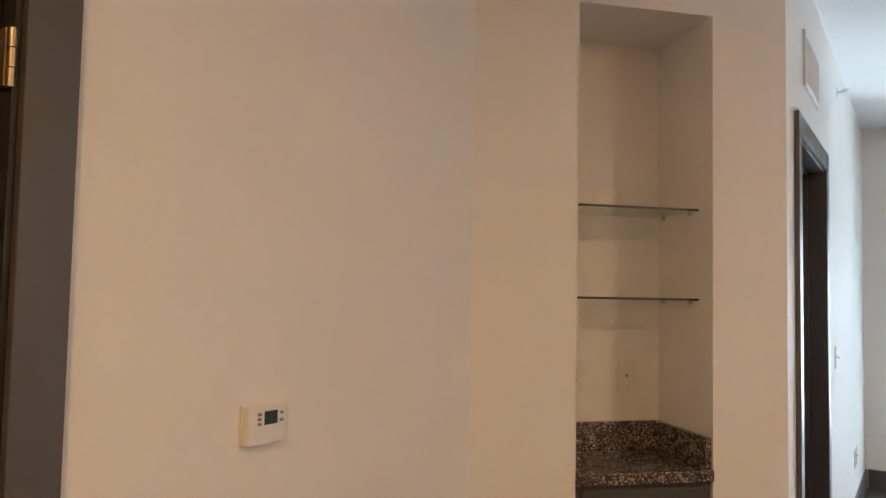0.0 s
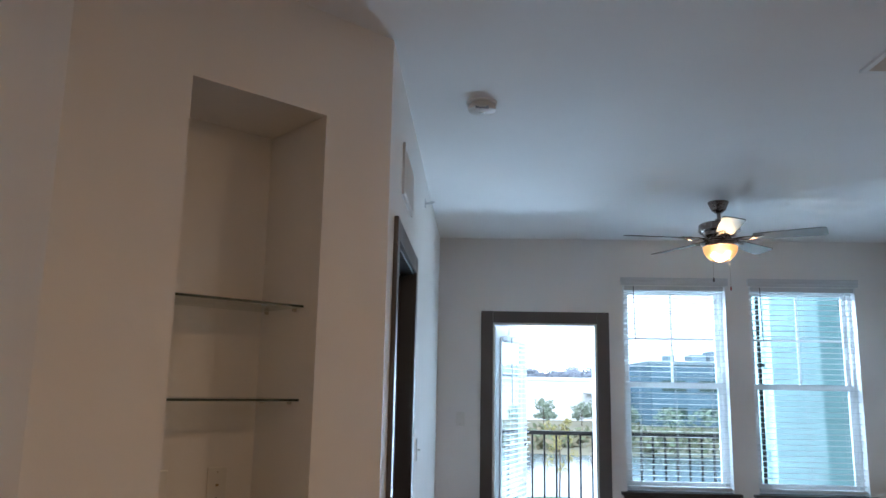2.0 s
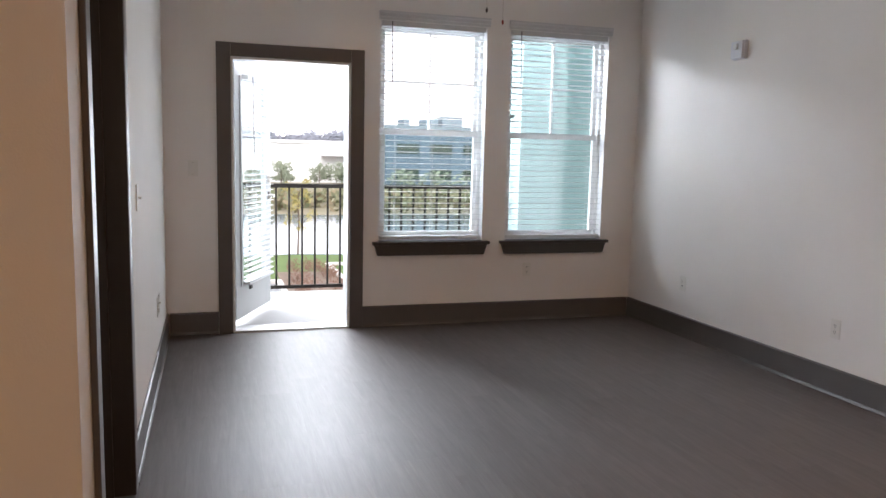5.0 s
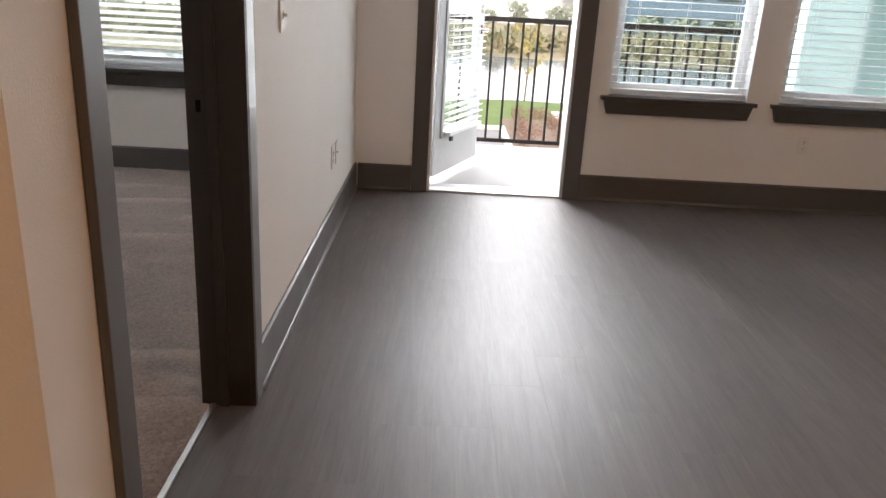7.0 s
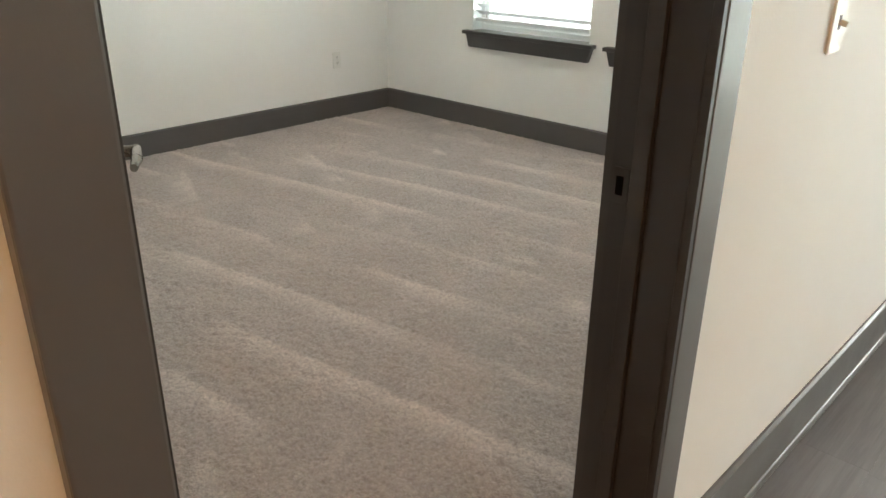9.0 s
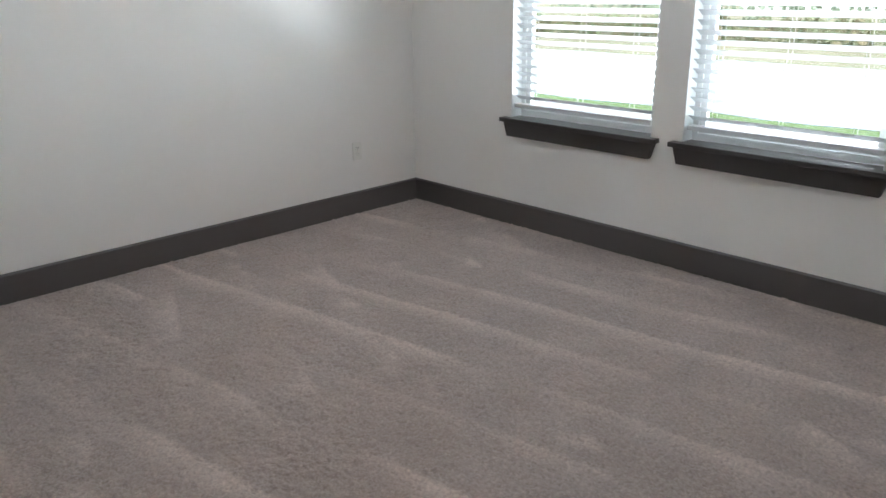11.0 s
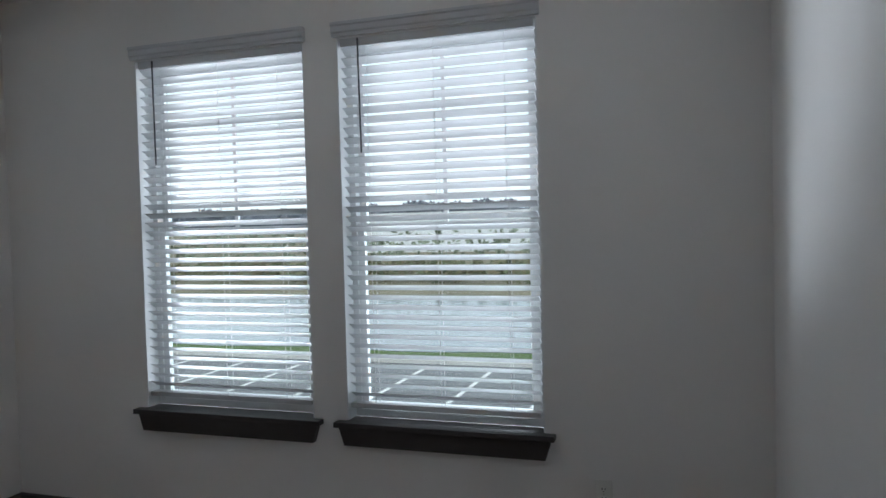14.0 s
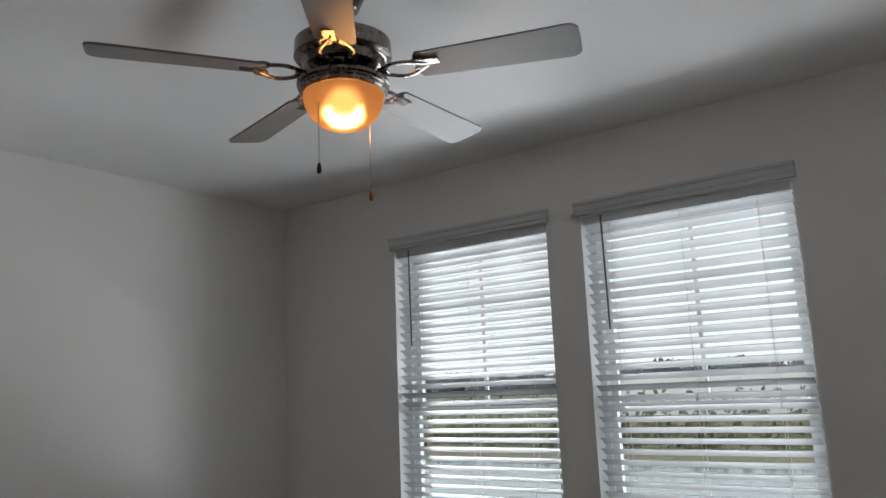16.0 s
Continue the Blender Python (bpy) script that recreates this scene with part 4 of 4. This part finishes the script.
for x, zs_ in ((-0.027, (0.003, 0.013, 0.023)), (0.036, (0.006, 0.021))):
    for z in zs_:
        part("button", boxes(((x - 0.005, -0.0265, z - 0.003), (x + 0.005, -0.0235, z + 0.003), 0.001)), GREY, th, "small grey button")

# ---- vents, detector, sprinkler, alarm ----
gr = thing("wall_vent", on_wall(0, 3.825, 2.395, "+x"), "white wall return grille above the bedroom doorway", "vent")
part("frame", boxes(((-0.225, -0.012, -0.115), (-0.200, -0.0005, 0.115), 0.002), ((0.200, -0.012, -0.115), (0.225, -0.0005, 0.115), 0.002), ((-0.200, -0.0115, 0.090), (0.200, -0.0005, 0.115)), ((-0.200, -0.0115, -0.115), (0.200, -0.0005, -0.090))), VINYL, gr)
part("backing", boxes(((-0.199, -0.002, -0.089), (0.199, -0.0006, 0.089))), VINYL, gr)
for i in range(16):
    part("slat", boxes(((-0.010, -0.0012, -0.089), (0.010, 0.0012, 0.089))), VINYL, gr, m=pose(-0.188 + i * 0.025, -0.009, 0, 0, 0, -30))
vent = thing("ceiling_vent", pose(2.025, 3.300, H), "beige two-panel ceiling air vent", "vent")
VENTP = paint("vent_enamel", (0.66, 0.60, 0.53), 0.4, 0.02, 0.5, 0.04)
part("frame", boxes(((-0.175, -0.140, -0.012), (-0.150, 0.140, -0.0005), 0.003), ((0.150, -0.140, -0.012), (0.175, 0.140, -0.0005), 0.003), ((-0.150, -0.140, -0.0115), (0.150, -0.115, -0.0005)), ((-0.150, 0.115, -0.0115), (0.150, 0.140, -0.0005)), ((-0.008, -0.115, -0.0115), (0.008, 0.115, -0.0005))), VINYL, vent, "white vent frame")
part("backing", boxes(((-0.149, -0.114, -0.003), (0.149, 0.114, -0.0006))), GREY, vent)
for i in range(13):
    for x in (-0.079, 0.079):
        part("slat", boxes(((-0.070, -0.0085, -0.0008), (0.070, 0.0085, 0.0008))), VENTP, vent, m=pose(x, -0.106 + i * 0.0177, -0.008, -24))
sm = thing("smoke_detector", pose(0.337, 3.800, H), "round white smoke detector on the ceiling", "smoke detector")
bm = bmesh.new()
lathe(bm, [(0.0, 0.0), (0.070, 0.0), (0.070, -0.012), (0.066, -0.016)], 36, cap=False)
part("base", bm, PLASTIC, sm, smooth=True)
bm = bmesh.new()
lathe(bm, [(0.060, -0.014), (0.060, -0.022), (0.064, -0.024), (0.062, -0.038), (0.050, -0.046), (0.022, -0.049), (0.0, -0.049)], 36, cap=False)
part("cover", bm, PLASTIC, sm, smooth=True)
bm = bmesh.new()
lathe(bm, [(0.0, -0.049), (0.013, -0.049), (0.012, -0.053), (0.0, -0.053)], 16, cap=False)
part("test_button", bm, PLASTIC, sm)
part("sensor_gap", boxes(((-0.030, -0.058, -0.0458), (0.030, -0.050, -0.034))), GREY, sm)
sp = thing("sprinkler_head", on_wall(0, 5.02, 2.590, "+x"), "small metal sidewall fire sprinkler", "sprinkler")
bm = bmesh.new()
tube(bm, (0, 0, 0), (0, -0.006, 0), 0.030, 20)
part("escutcheon", bm, ALU, sp)
bm = bmesh.new()
tube(bm, (0, -0.005, 0), (0, -0.045, 0), 0.008, 10)
box(bm, (-0.014, -0.062, 0.008), (0.014, -0.030, 0.011))
tube(bm, (0, -0.045, 0), (0, -0.060, 0.009), 0.004, 8)
part("nozzle", bm, ALU, sp)
al = thing("fire_alarm", on_wall(XE, 5.700, 2.118, "-x"), "white wall-mounted fire alarm strobe box", "alarm")
part("back_box", boxes(((-0.062, -0.030, -0.062), (0.062, -0.0005, 0.062), 0.005)), ALARM, al)
part("cover", boxes(((-0.058, -0.048, -0.058), (0.058, -0.031, 0.058), 0.006)), ALARM, al)
part("strobe_lens", boxes(((-0.020, -0.062, 0.000), (0.020, -0.047, 0.040), 0.006)), VINYL, al, "clear-white strobe lens")


# ---- ceiling fans ----
def ceiling_fan(m, label, turn):
    """A five-bladed ceiling fan with a bowl light; z = 0 at the ceiling."""
    root = thing("ceiling_fan", m, label, "ceiling fan")
    bm = bmesh.new()
    lathe(bm, [(0.0, -0.001), (0.068, -0.001), (0.070, -0.008), (0.066, -0.014), (0.052, -0.046), (0.046, -0.060), (0.036, -0.066), (0.024, -0.078), (0.0, -0.078)], 36, cap=False)
    part("canopy", bm, BRONZE, root, smooth=True)
    bm = bmesh.new()
    tube(bm, (0, 0, -0.076), (0, 0, -0.152), 0.013, 16)
    lathe(bm, [(0.0, -0.118), (0.024, -0.120), (0.028, -0.135), (0.040, -0.150), (0.0, -0.152)], 24, cap=False)
    part("downrod", bm, BRONZE, root, smooth=True)
    bm = bmesh.new()
    lathe(bm, [(0.0, -0.146), (0.080, -0.147), (0.122, -0.153), (0.135, -0.162), (0.137, -0.205), (0.130, -0.213), (0.118, -0.217), (0.100, -0.218), (0.0, -0.218)], 48, cap=False)
    part("motor_housing", bm, BRONZE, root, "brushed bronze motor housing", True)
    bm = bmesh.new()
    lathe(bm, [(0.118, -0.2175), (0.108, -0.236), (0.080, -0.246), (0.0, -0.246)], 48, cap=False)
    vh = part("vent_ring", bm, BRONZE, root, smooth=True)
    for i in range(30):
        if (i % 6) < 4:
            bm = bmesh.new()
            box(bm, (0.092, -0.0035, -0.0008), (0.117, 0.0035, 0.0022))
            part("vent_rib", bm, NICKEL, vh, m=Matrix.Rotation(radians(i * 12 + turn + 18), 4, "Z") @ pose(0.0, 0, -0.2255) @ pose(0.104, 0, 0, 0, -52, 0) @ pose(-0.104, 0, 0))
    bm = bmesh.new()
    lathe(bm, [(0.0, -0.244), (0.056, -0.244), (0.056, -0.262), (0.100, -0.268), (0.122, -0.275), (0.129, -0.281), (0.129, -0.289), (0.124, -0.291), (0.126, -0.298),
               (0.121, -0.301), (0.122, -0.309), (0.116, -0.313), (0.110, -0.315)], 48, cap=False)
    part("light_fitter", bm, BRONZE, root, "stepped bronze light fitter", True)
    bm = bmesh.new()
    lathe(bm, [(0.112, -0.308), (0.113, -0.322), (0.107, -0.348), (0.092, -0.376), (0.066, -0.400), (0.035, -0.413), (0.0, -0.417)], 48, cap=False)
    part("glass_bowl", bm, GLOBE, root, "frosted amber bowl glowing from the lit bulb", True)
    bm = bmesh.new()
    lathe(bm, [(0.0, -0.300), (0.020, -0.302), (0.033, -0.314), (0.038, -0.331), (0.033, -0.349), (0.020, -0.361), (0.0, -0.365)], 20, cap=False)
    part("light_bulb", bm, BULB, root, "lit frosted bulb", True)
    # one blade with its iron, repeated
    blade_bm = bmesh.new()
    pts = []
    r0, r1, w0, w1 = 0.215, 0.660, 0.054, 0.068
    for k in range(9):
        a = math.pi / 2 - math.pi * k / 8
        pts.append((r1 - 0.030 + 0.030 * math.cos(a), math.copysign(w1 - 0.030, math.sin(a)) + 0.030 * math.sin(a) if abs(math.sin(a)) > 0.05 else 0))
    pts += [(r0 + 0.01, -w0), (r0, -w0 + 0.014), (r0, w0 - 0.014), (r0 + 0.01, w0)]
    prism(blade_bm, pts, -0.003, 0.003, "xy")
    blade_me = finish("blade", blade_bm, BLADE)
    iron_bm = bmesh.new()
    for s in (-1, 1):
        arm = [(0.108 + 0.155 * k / 8, s * (0.010 + 0.034 * math.sin(math.pi * min(1, k / 8 * 1.15)) ** 1.2), -0.228 + 0.006 * k / 8 - 0.006 * math.sin(math.pi * k / 8)) for k in range(9)]
        curl = [(0.222 + 0.020 * math.cos(s * (0.5 + k * 0.62)) * (1 - k * 0.06), s * 0.022 + 0.018 * math.sin(s * (0.5 + k * 0.62)) * (1 - k * 0.06), -0.226) for k in range(8, -1, -1)]
        sweep(iron_bm, arm, 0.0055)
        sweep(iron_bm, curl, 0.0045)
    box(iron_bm, (0.085, -0.016, -0.234), (0.135, 0.016, -0.226), 0.003)
    box(iron_bm, (0.225, -0.030, -0.2275), (0.282, 0.030, -0.2235), 0.0015)
    iron_me = finish("blade_iron", iron_bm, BRONZE)
    for k in range(5):
        rot = Matrix.Rotation(radians(turn + 72 * k), 4, "Z")
        part("blade", blade_me, BLADE, root, "grey-brown laminate blade", m=rot @ pose(0, 0, -0.258, -11, 0, 0))
        part("blade_iron", iron_me, BRONZE, root, m=rot @ pose(0, 0, -0.034, 0, 0, 0))
    for a, drop, end_mat, lab in ((turn + 250, 0.555, WOODBEAD, "pull chain with a dark wooden bead"), (turn + 65, 0.595, RED, "pull chain with a reddish bead")):
        x, y = 0.098 * math.cos(radians(a)), 0.098 * math.sin(radians(a))
        bm = bmesh.new()
        tube(bm, (x, y, -0.322), (x, y, -drop + 0.02), 0.0010, 6)
        for i in range(int((drop - 0.345) / 0.011)):
            bmesh.ops.create_icosphere(bm, subdivisions=1, radius=0.0021, matrix=Matrix.Translation((x, y, -0.33 - i * 0.011)))
        ch = part("pull_chain", bm, NICKEL, root, lab)
        bm = bmesh.new()
        lathe(bm, [(0.0, -drop + 0.024), (0.003, -drop + 0.022), (0.0065, -drop + 0.008), (0.0065, -drop), (0.004, -drop - 0.006), (0.0, -drop - 0.007)], 12, at=(x, y, 0), cap=False)
        part("bead", bm, end_mat, ch, smooth=True)
    return root


ceiling_fan(pose(*FAN_LIVING, H), "bronze five-blade living room ceiling fan with a lit amber bowl", -28)
ceiling_fan(pose(*FAN_BEDROOM, H), "bronze five-blade bedroom ceiling fan with a lit amber bowl", 21)

# ---- balcony ----
YR = 8.62
setting("balcony_slab", boxes(((-0.13, 7.175, -0.25), (4.6, YR + 0.12, -0.012))), CONCRETE, "pale concrete balcony slab", "balcony")
rail = thing("balcony_railing", pose(0, YR, 0), "dark brown metal balcony railing with thin pickets", "railing")
part("top_rail", boxes(((0.0, -0.028, 1.020), (3.20, 0.028, 1.060), 0.004)), IRON, rail)
part("bottom_rail", boxes(((0.0, -0.016, 0.040), (3.20, 0.016, 0.072), 0.003)), IRON, rail)
pk = finish("picket", boxes(((-0.009, -0.009, 0.0725), (0.009, 0.009, 1.0195))), IRON)
for i in range(26):
    part("picket", pk, IRON, rail, m=pose(0.055 + i * 0.1235, 0, 0))
for x in (0.02, 1.62):
    part("post", boxes(((x - 0.02, -0.02, -0.0115), (x + 0.02, 0.02, 1.0198))), IRON, rail)


def lapped_wall(name, x0, x1, y0, y1, z0, z1, mat, label):
    """A boarded pier or wall: a core with lapped boards on the two faces that look at the balcony."""
    root = thing(name, pose(0, 0, 0), label, "wall", "", "structure")
    part("core", boxes(((x0, y0, z0), (x1, y1, z1))), mat, root)
    h = 0.16
    for i in range(int((z1 - z0) / h)):
        z = z0 + i * h
        bm = bmesh.new()
        prism(bm, [(y0 - 0.014, z), (y0 - 0.0005, z), (y0 - 0.0005, z + h + 0.01), (y0 - 0.005, z + h + 0.01)], x0 + 0.03, x1, "yz")
        prism(bm, [(x0 - 0.014, z), (x0 - 0.0005, z), (x0 - 0.0005, z + h + 0.01), (x0 - 0.005, z + h + 0.01)], y0 + 0.03, y1, "xz")
        part("siding_board", bm, mat, root)
    part("corner_board", boxes(((x0 - 0.020, y0 - 0.020, z0), (x0 + 0.030, y0 + 0.030, z1))), mat, root)
    return root


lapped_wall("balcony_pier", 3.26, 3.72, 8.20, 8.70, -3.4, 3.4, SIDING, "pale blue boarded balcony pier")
lapped_wall("neighbour_wall", 3.721, 5.2, 8.50, 9.9, -3.4, 3.4, SIDING_SHADED, "blue boarded wall of the neighbouring wing in a shaded tone")

# added dark rod and brackets: they draw the shaded side edge of the pier
shade_rod = thing("downpipe", pose(3.205, 8.42, 0), "slim dark rod standing in for the pier's shadowed edge", "downpipe")
bm = bmesh.new()
tube(bm, (0, 0, -0.012), (0, 0, 3.3), 0.019, 12)
part("shade_rod", bm, IRON, shade_rod, smooth=True)
for z in (0.35, 1.75, 2.9):
    part("bracket", boxes(((-0.024, -0.022, z), (0.050, 0.022, z + 0.03), 0.003)), IRON, shade_rod)

# ---- outdoors ----
G = -3.4
setting("ground", boxes(((-900, -900, G - 1), (900, 2500, G))), MEADOW, "dry meadow ground out to the horizon", "ground")
setting("lawn", boxes(((-90, 29.6, G), (70, 37.2, G + 0.03))), GRASS, "strip of mown lawn by the pond", "ground")
bm = bmesh.new()
def ease(t):
    t = min(1.0, max(0.0, t))
    return t * t * (3 - 2 * t)


pts = [(x, 31.4 + 5.5 * ease((x + 6) / 10) + 0.25 * math.sin(x * 0.7)) for x in range(-74, 50, 2)]
pts += [(x, 51.0 + 9.5 * ease((x + 15) / 18) + 0.5 * math.sin(x * 0.5)) for x in range(48, -76, -2)]
prism(bm, pts, G + 0.01, G + 0.05, "xy")
setting("water", bm, WATER, "calm pale pond reflecting the sky", "pond")
setting("road", boxes(((-70, 12.0, G), (2.6, 29.0, G + 0.02)), ((5.2, 12.0, G), (60, 29.4, G + 0.02))), ASPHALT, "grey asphalt car park", "car park")
kerb = thing("kerb", pose(0, 0, G), "pale concrete kerbs round the car park", "kerb", "", "structure")
for lo, hi in (((-70, 29.0, 0), (2.6, 29.22, 0.15)), ((2.6, 12, 0), (2.80, 29.22, 0.15)), ((5.0, 12, 0), (5.2, 33.4, 0.15)), ((5.2, 33.2, 0), (40, 33.4, 0.15))):
    part("kerb_stone", boxes((lo, hi, 0.02)), KERB, kerb)
lines = thing("parking_lines", pose(0, 0, G), "white painted parking bay lines", "marking", "", "structure")
for i in range(18):
    x = -40 + i * 2.35
    part("bay_line", boxes(((x, 23.6, 0.021), (x + 0.14, 28.6, 0.026))), STRIPE, lines)
setting("mulch_bed", boxes(((2.8, 24.0, G), (5.0, 31.5, G + 0.06))), MULCH, "brown mulch planting bed", "bed")


def leaf_cloud(name, spots, size, mat, seed, per=60):
    """Many small leaf quads scattered round spots of (x, y, z, rx, rz)."""
    rng = random.Random(seed)
    vs, fs = [], []
    for x, y, z, rx, rz in spots:
        for _ in range(per):
            d = Vector((rng.gauss(0, 1), rng.gauss(0, 1), rng.gauss(0, 1)))
            d = d.normalized() * rng.random() ** 0.45
            c = Vector((x + d.x * rx, y + d.y * rx, z + d.z * rz))
            u = Vector((rng.gauss(0, 1), rng.gauss(0, 1), rng.gauss(0, 1))).normalized() * size * (0.6 + 0.8 * rng.random())
            v = u.orthogonal().normalized() * size * 0.55
            k = len(vs)
            vs += [c - u, c + v, c + u, c - v]
            fs.append((k, k + 1, k + 2, k + 3))
    me = bpy.data.meshes.new(name)
    me.from_pydata([tuple(v) for v in vs], [], fs)
    me.materials.append(mat)
    return me


def tree(name, at, height, mat, label, seed, clumps=26, spread=0.9, size=0.07, trunk=0.05, per=60):
    rng = random.Random(seed)
    root = thing(name, pose(*at), label, "tree")
    bm = bmesh.new()
    tube(bm, (0, 0, 0), (0.05, 0, height * 0.45), trunk, 8, trunk * 0.7)
    tube(bm, (0.05, 0, height * 0.45), (0, 0.05, height * 0.92), trunk * 0.7, 8, trunk * 0.2)
    spots = []
    for i in range(clumps):
        t = 0.35 + 0.65 * rng.random()
        a = rng.random() * 6.283
        r = spread * (0.25 + 0.75 * rng.random()) * (1.15 - 0.8 * abs(t - 0.55))
        p = (r * math.cos(a), r * math.sin(a), height * t)
        tube(bm, (0.02, 0, height * max(0.25, t - 0.16)), p, trunk * 0.25, 5, trunk * 0.08)
        spots.append((*p, spread * 0.28, spread * 0.32))
    part("trunk", bm, BARK, root)
    part("crown", leaf_cloud("crown", spots, size, mat, seed, per), mat, root)
    return root


tree("young_tree", (4.25, 37.0, G), 3.6, YELLOW, "slender young tree with yellow autumn leaves", 3, 24, 0.75, 0.06, 0.045, 26)
for k, (x, y, h) in enumerate(((3.9, 29.2, 1.0), (3.3, 27.2, 0.9), (4.4, 28.0, 1.1), (3.6, 30.4, 0.9), (4.5, 30.2, 0.8), (3.1, 25.6, 0.8), (4.2, 26.0, 0.9))):
    b = thing("ornamental_grass", pose(x, y, G + 0.05), "rust-red ornamental shrub in the mulch bed", "shrub", "bed shrubs")
    rng = random.Random(40 + k)
    part("foliage", leaf_cloud("foliage", [(rng.gauss(0, 0.22), rng.gauss(0, 0.22), h * (0.25 + 0.35 * rng.random()), 0.20, 0.26) for _ in range(8)], 0.035, RUST, k, 55), RUST, b)
for k, (x, y, h, s) in enumerate(((9.6, 106, 3.6, 1.3), (10.6, 109, 2.6, 1.1), (15.3, 110, 3.0, 1.5), (17.4, 108, 3.4, 1.6), (18.9, 109, 2.6, 1.4), (21.5, 108, 2.8, 1.5), (6.0, 108, 2.4, 1.2))):
    tree("bush_tree", (x, y, G), h, LEAF, "dark green bushy tree beyond the pond", 70 + k, 30, s, 0.17, 0.07, 26)
# reeds along the far bank
spots = []
rr = random.Random(9)
for i in range(420):
    x = -62 + i * 0.29
    spots.append((x + rr.gauss(0, 0.4), 62.5 + rr.random() * 16, G + 0.5 + 0.5 * rr.random(), 0.9, 0.8))
ob = new("reeds", leaf_cloud("reeds", spots, 0.38, REED, 11, 26))
tagged(ob, "dry yellow-brown reeds along the far bank", "reeds", "", "stuff")
# far hedge and woods
spots = []
for i in range(260):
    x = -330 + i * 2.0 + rr.gauss(0, 1.2)
    if x < -12:
        spots.append((x, 84 + rr.gauss(0, 4) + max(0, -60 - x) * 0.3, G + 1.6 + 2.0 * rr.random(), 3.2, 2.2))
    elif x > 25:
        spots.append((x, 107 + rr.gauss(0, 1), G + 0.9 + 0.8 * rr.random(), 2.2, 1.2))
ob = new("far_hedge", leaf_cloud("far_hedge", spots, 0.42, LEAF, 12, 34))
tagged(ob, "green hedge and scrub behind the pond", "hedge", "", "stuff")
spots = []
for i in range(420):
    spots.append((-900 + i * 5.2 + rr.gauss(0, 3), 640 + rr.gauss(0, 14), G + 8 + 9 * rr.random() + 3 * math.sin(i * 0.11), 9.0, 9.0))
ob = new("far_woods", leaf_cloud("far_woods", spots, 1.7, HAZED_WOODS, 13, 300))
tagged(ob, "distant wooded ridge in a haze-paled grey", "woods", "", "stuff")
bm = bmesh.new()
crest = [(x, 17.0 + 2.0 * math.sin(x * 0.013) + 1.2 * math.sin(x * 0.041 + 1) + 0.7 * math.sin(x * 0.11)) for x in range(-900, 1281, 20)]
prism(bm, [(-900, 0)] + crest + [(1280, 0)], 652, 668, "xz")
ridge = setting("backdrop", bm, HAZED_WOODS, "low wooded rise on the horizon", "ridge")
ridge.location.z = G


def shed(name, x0, x1, y0, y1, top, mat, roofmat, label, bays, units=()):
    """A long low building: panelled wall, parapet, windows, roof units."""
    root = thing(name, pose(0, 0, G), label, "building")
    part("wall", boxes(((x0, y0, 0), (x1, y1, top))), mat, root)
    part("roof", boxes(((x0 - 0.3, y0 - 0.3, top), (x1 + 0.3, y1 + 0.3, top + 0.5))), roofmat, root)
    wdt = (x1 - x0) / bays
    for i in range(bays):
        part("wall_panel", boxes(((x0 + i * wdt + 0.12, y0 - 0.10, 0.4), (x0 + (i + 1) * wdt - 0.12, y0 - 0.001, top - 0.5))), mat, root)
    for ux, uw, uh in units:
        part("roof_unit", boxes(((ux, y0 + 6, top + 0.5), (ux + uw, y0 + 10, top + 0.5 + uh), 0.1)), roofmat, root)
    return root


white = shed("warehouse", -60, 24.5, 128, 165, 6.4, PANELWALL, PANELWALL, "long white warehouse beyond the pond", 14)
part("canopy", boxes(((18.0, 124.5, 4.4), (24.5, 127.88, 5.0))), PANELWALL, white)
blue = shed("office_building", 25.5, 84, 112, 150, 8.7, BLUEWALL, ROOFING, "slate-blue office building with pale roof units", 12, ((33, 2.2, 1.3), (35.8, 3.4, 1.8), (29.5, 1.0, 1.2), (52, 4, 1.6)))
for i in range(11):
    for z in (1.2, 5.0):
        wn_ = part("window", boxes(((27.0 + i * 5.2, 111.80, z), (30.4 + i * 5.2, 111.86, z + 1.5))), LCD, blue)

# ---- vinyl planks ----
def planks():
    w, length, gap = 0.1815, 1.22, 0.00008
    x0, x1 = XT - 0.10, XE
    rng = random.Random(21)
    cache = {}
    i = 0
    x = x0
    while x < x1:
        y = YS - rng.random() * 1.0
        while y < YB + 0.01:
            a, b = max(y, YS), min(y + length, YB + 0.005)
            lo = x
            hi = min(x + w, x1)
            if b > YD - 0.04 and lo < -0.110:
                if hi <= -0.110:
                    b = min(b, YD - 0.045)
                elif a < YD - 0.045 and b > YD - 0.045:
                    b = b
            if b - a > 0.03 and hi - lo > 0.02:
                if b > YD - 0.04 and lo < -0.112 < hi:
                    lo = -0.112
                key = (round(hi - lo, 4), round(b - a, 4))
                if key not in cache:
                    bm = bmesh.new()
                    box(bm, (gap, gap, -0.005), (key[0] - gap, key[1] - gap, 0.0), 0.0)
                    es = [e for e in bm.edges if all(v.co.z > -0.001 for v in e.verts)]
                    bmesh.ops.bevel(bm, geom=es, offset=0.00015, segments=1, affect="EDGES")
                    cache[key] = finish("plank", bm, PLANK)
                part("plank", cache[key], PLANK, floor_living, m=pose(lo, a, 0))
            y += length
        x += w


planks()
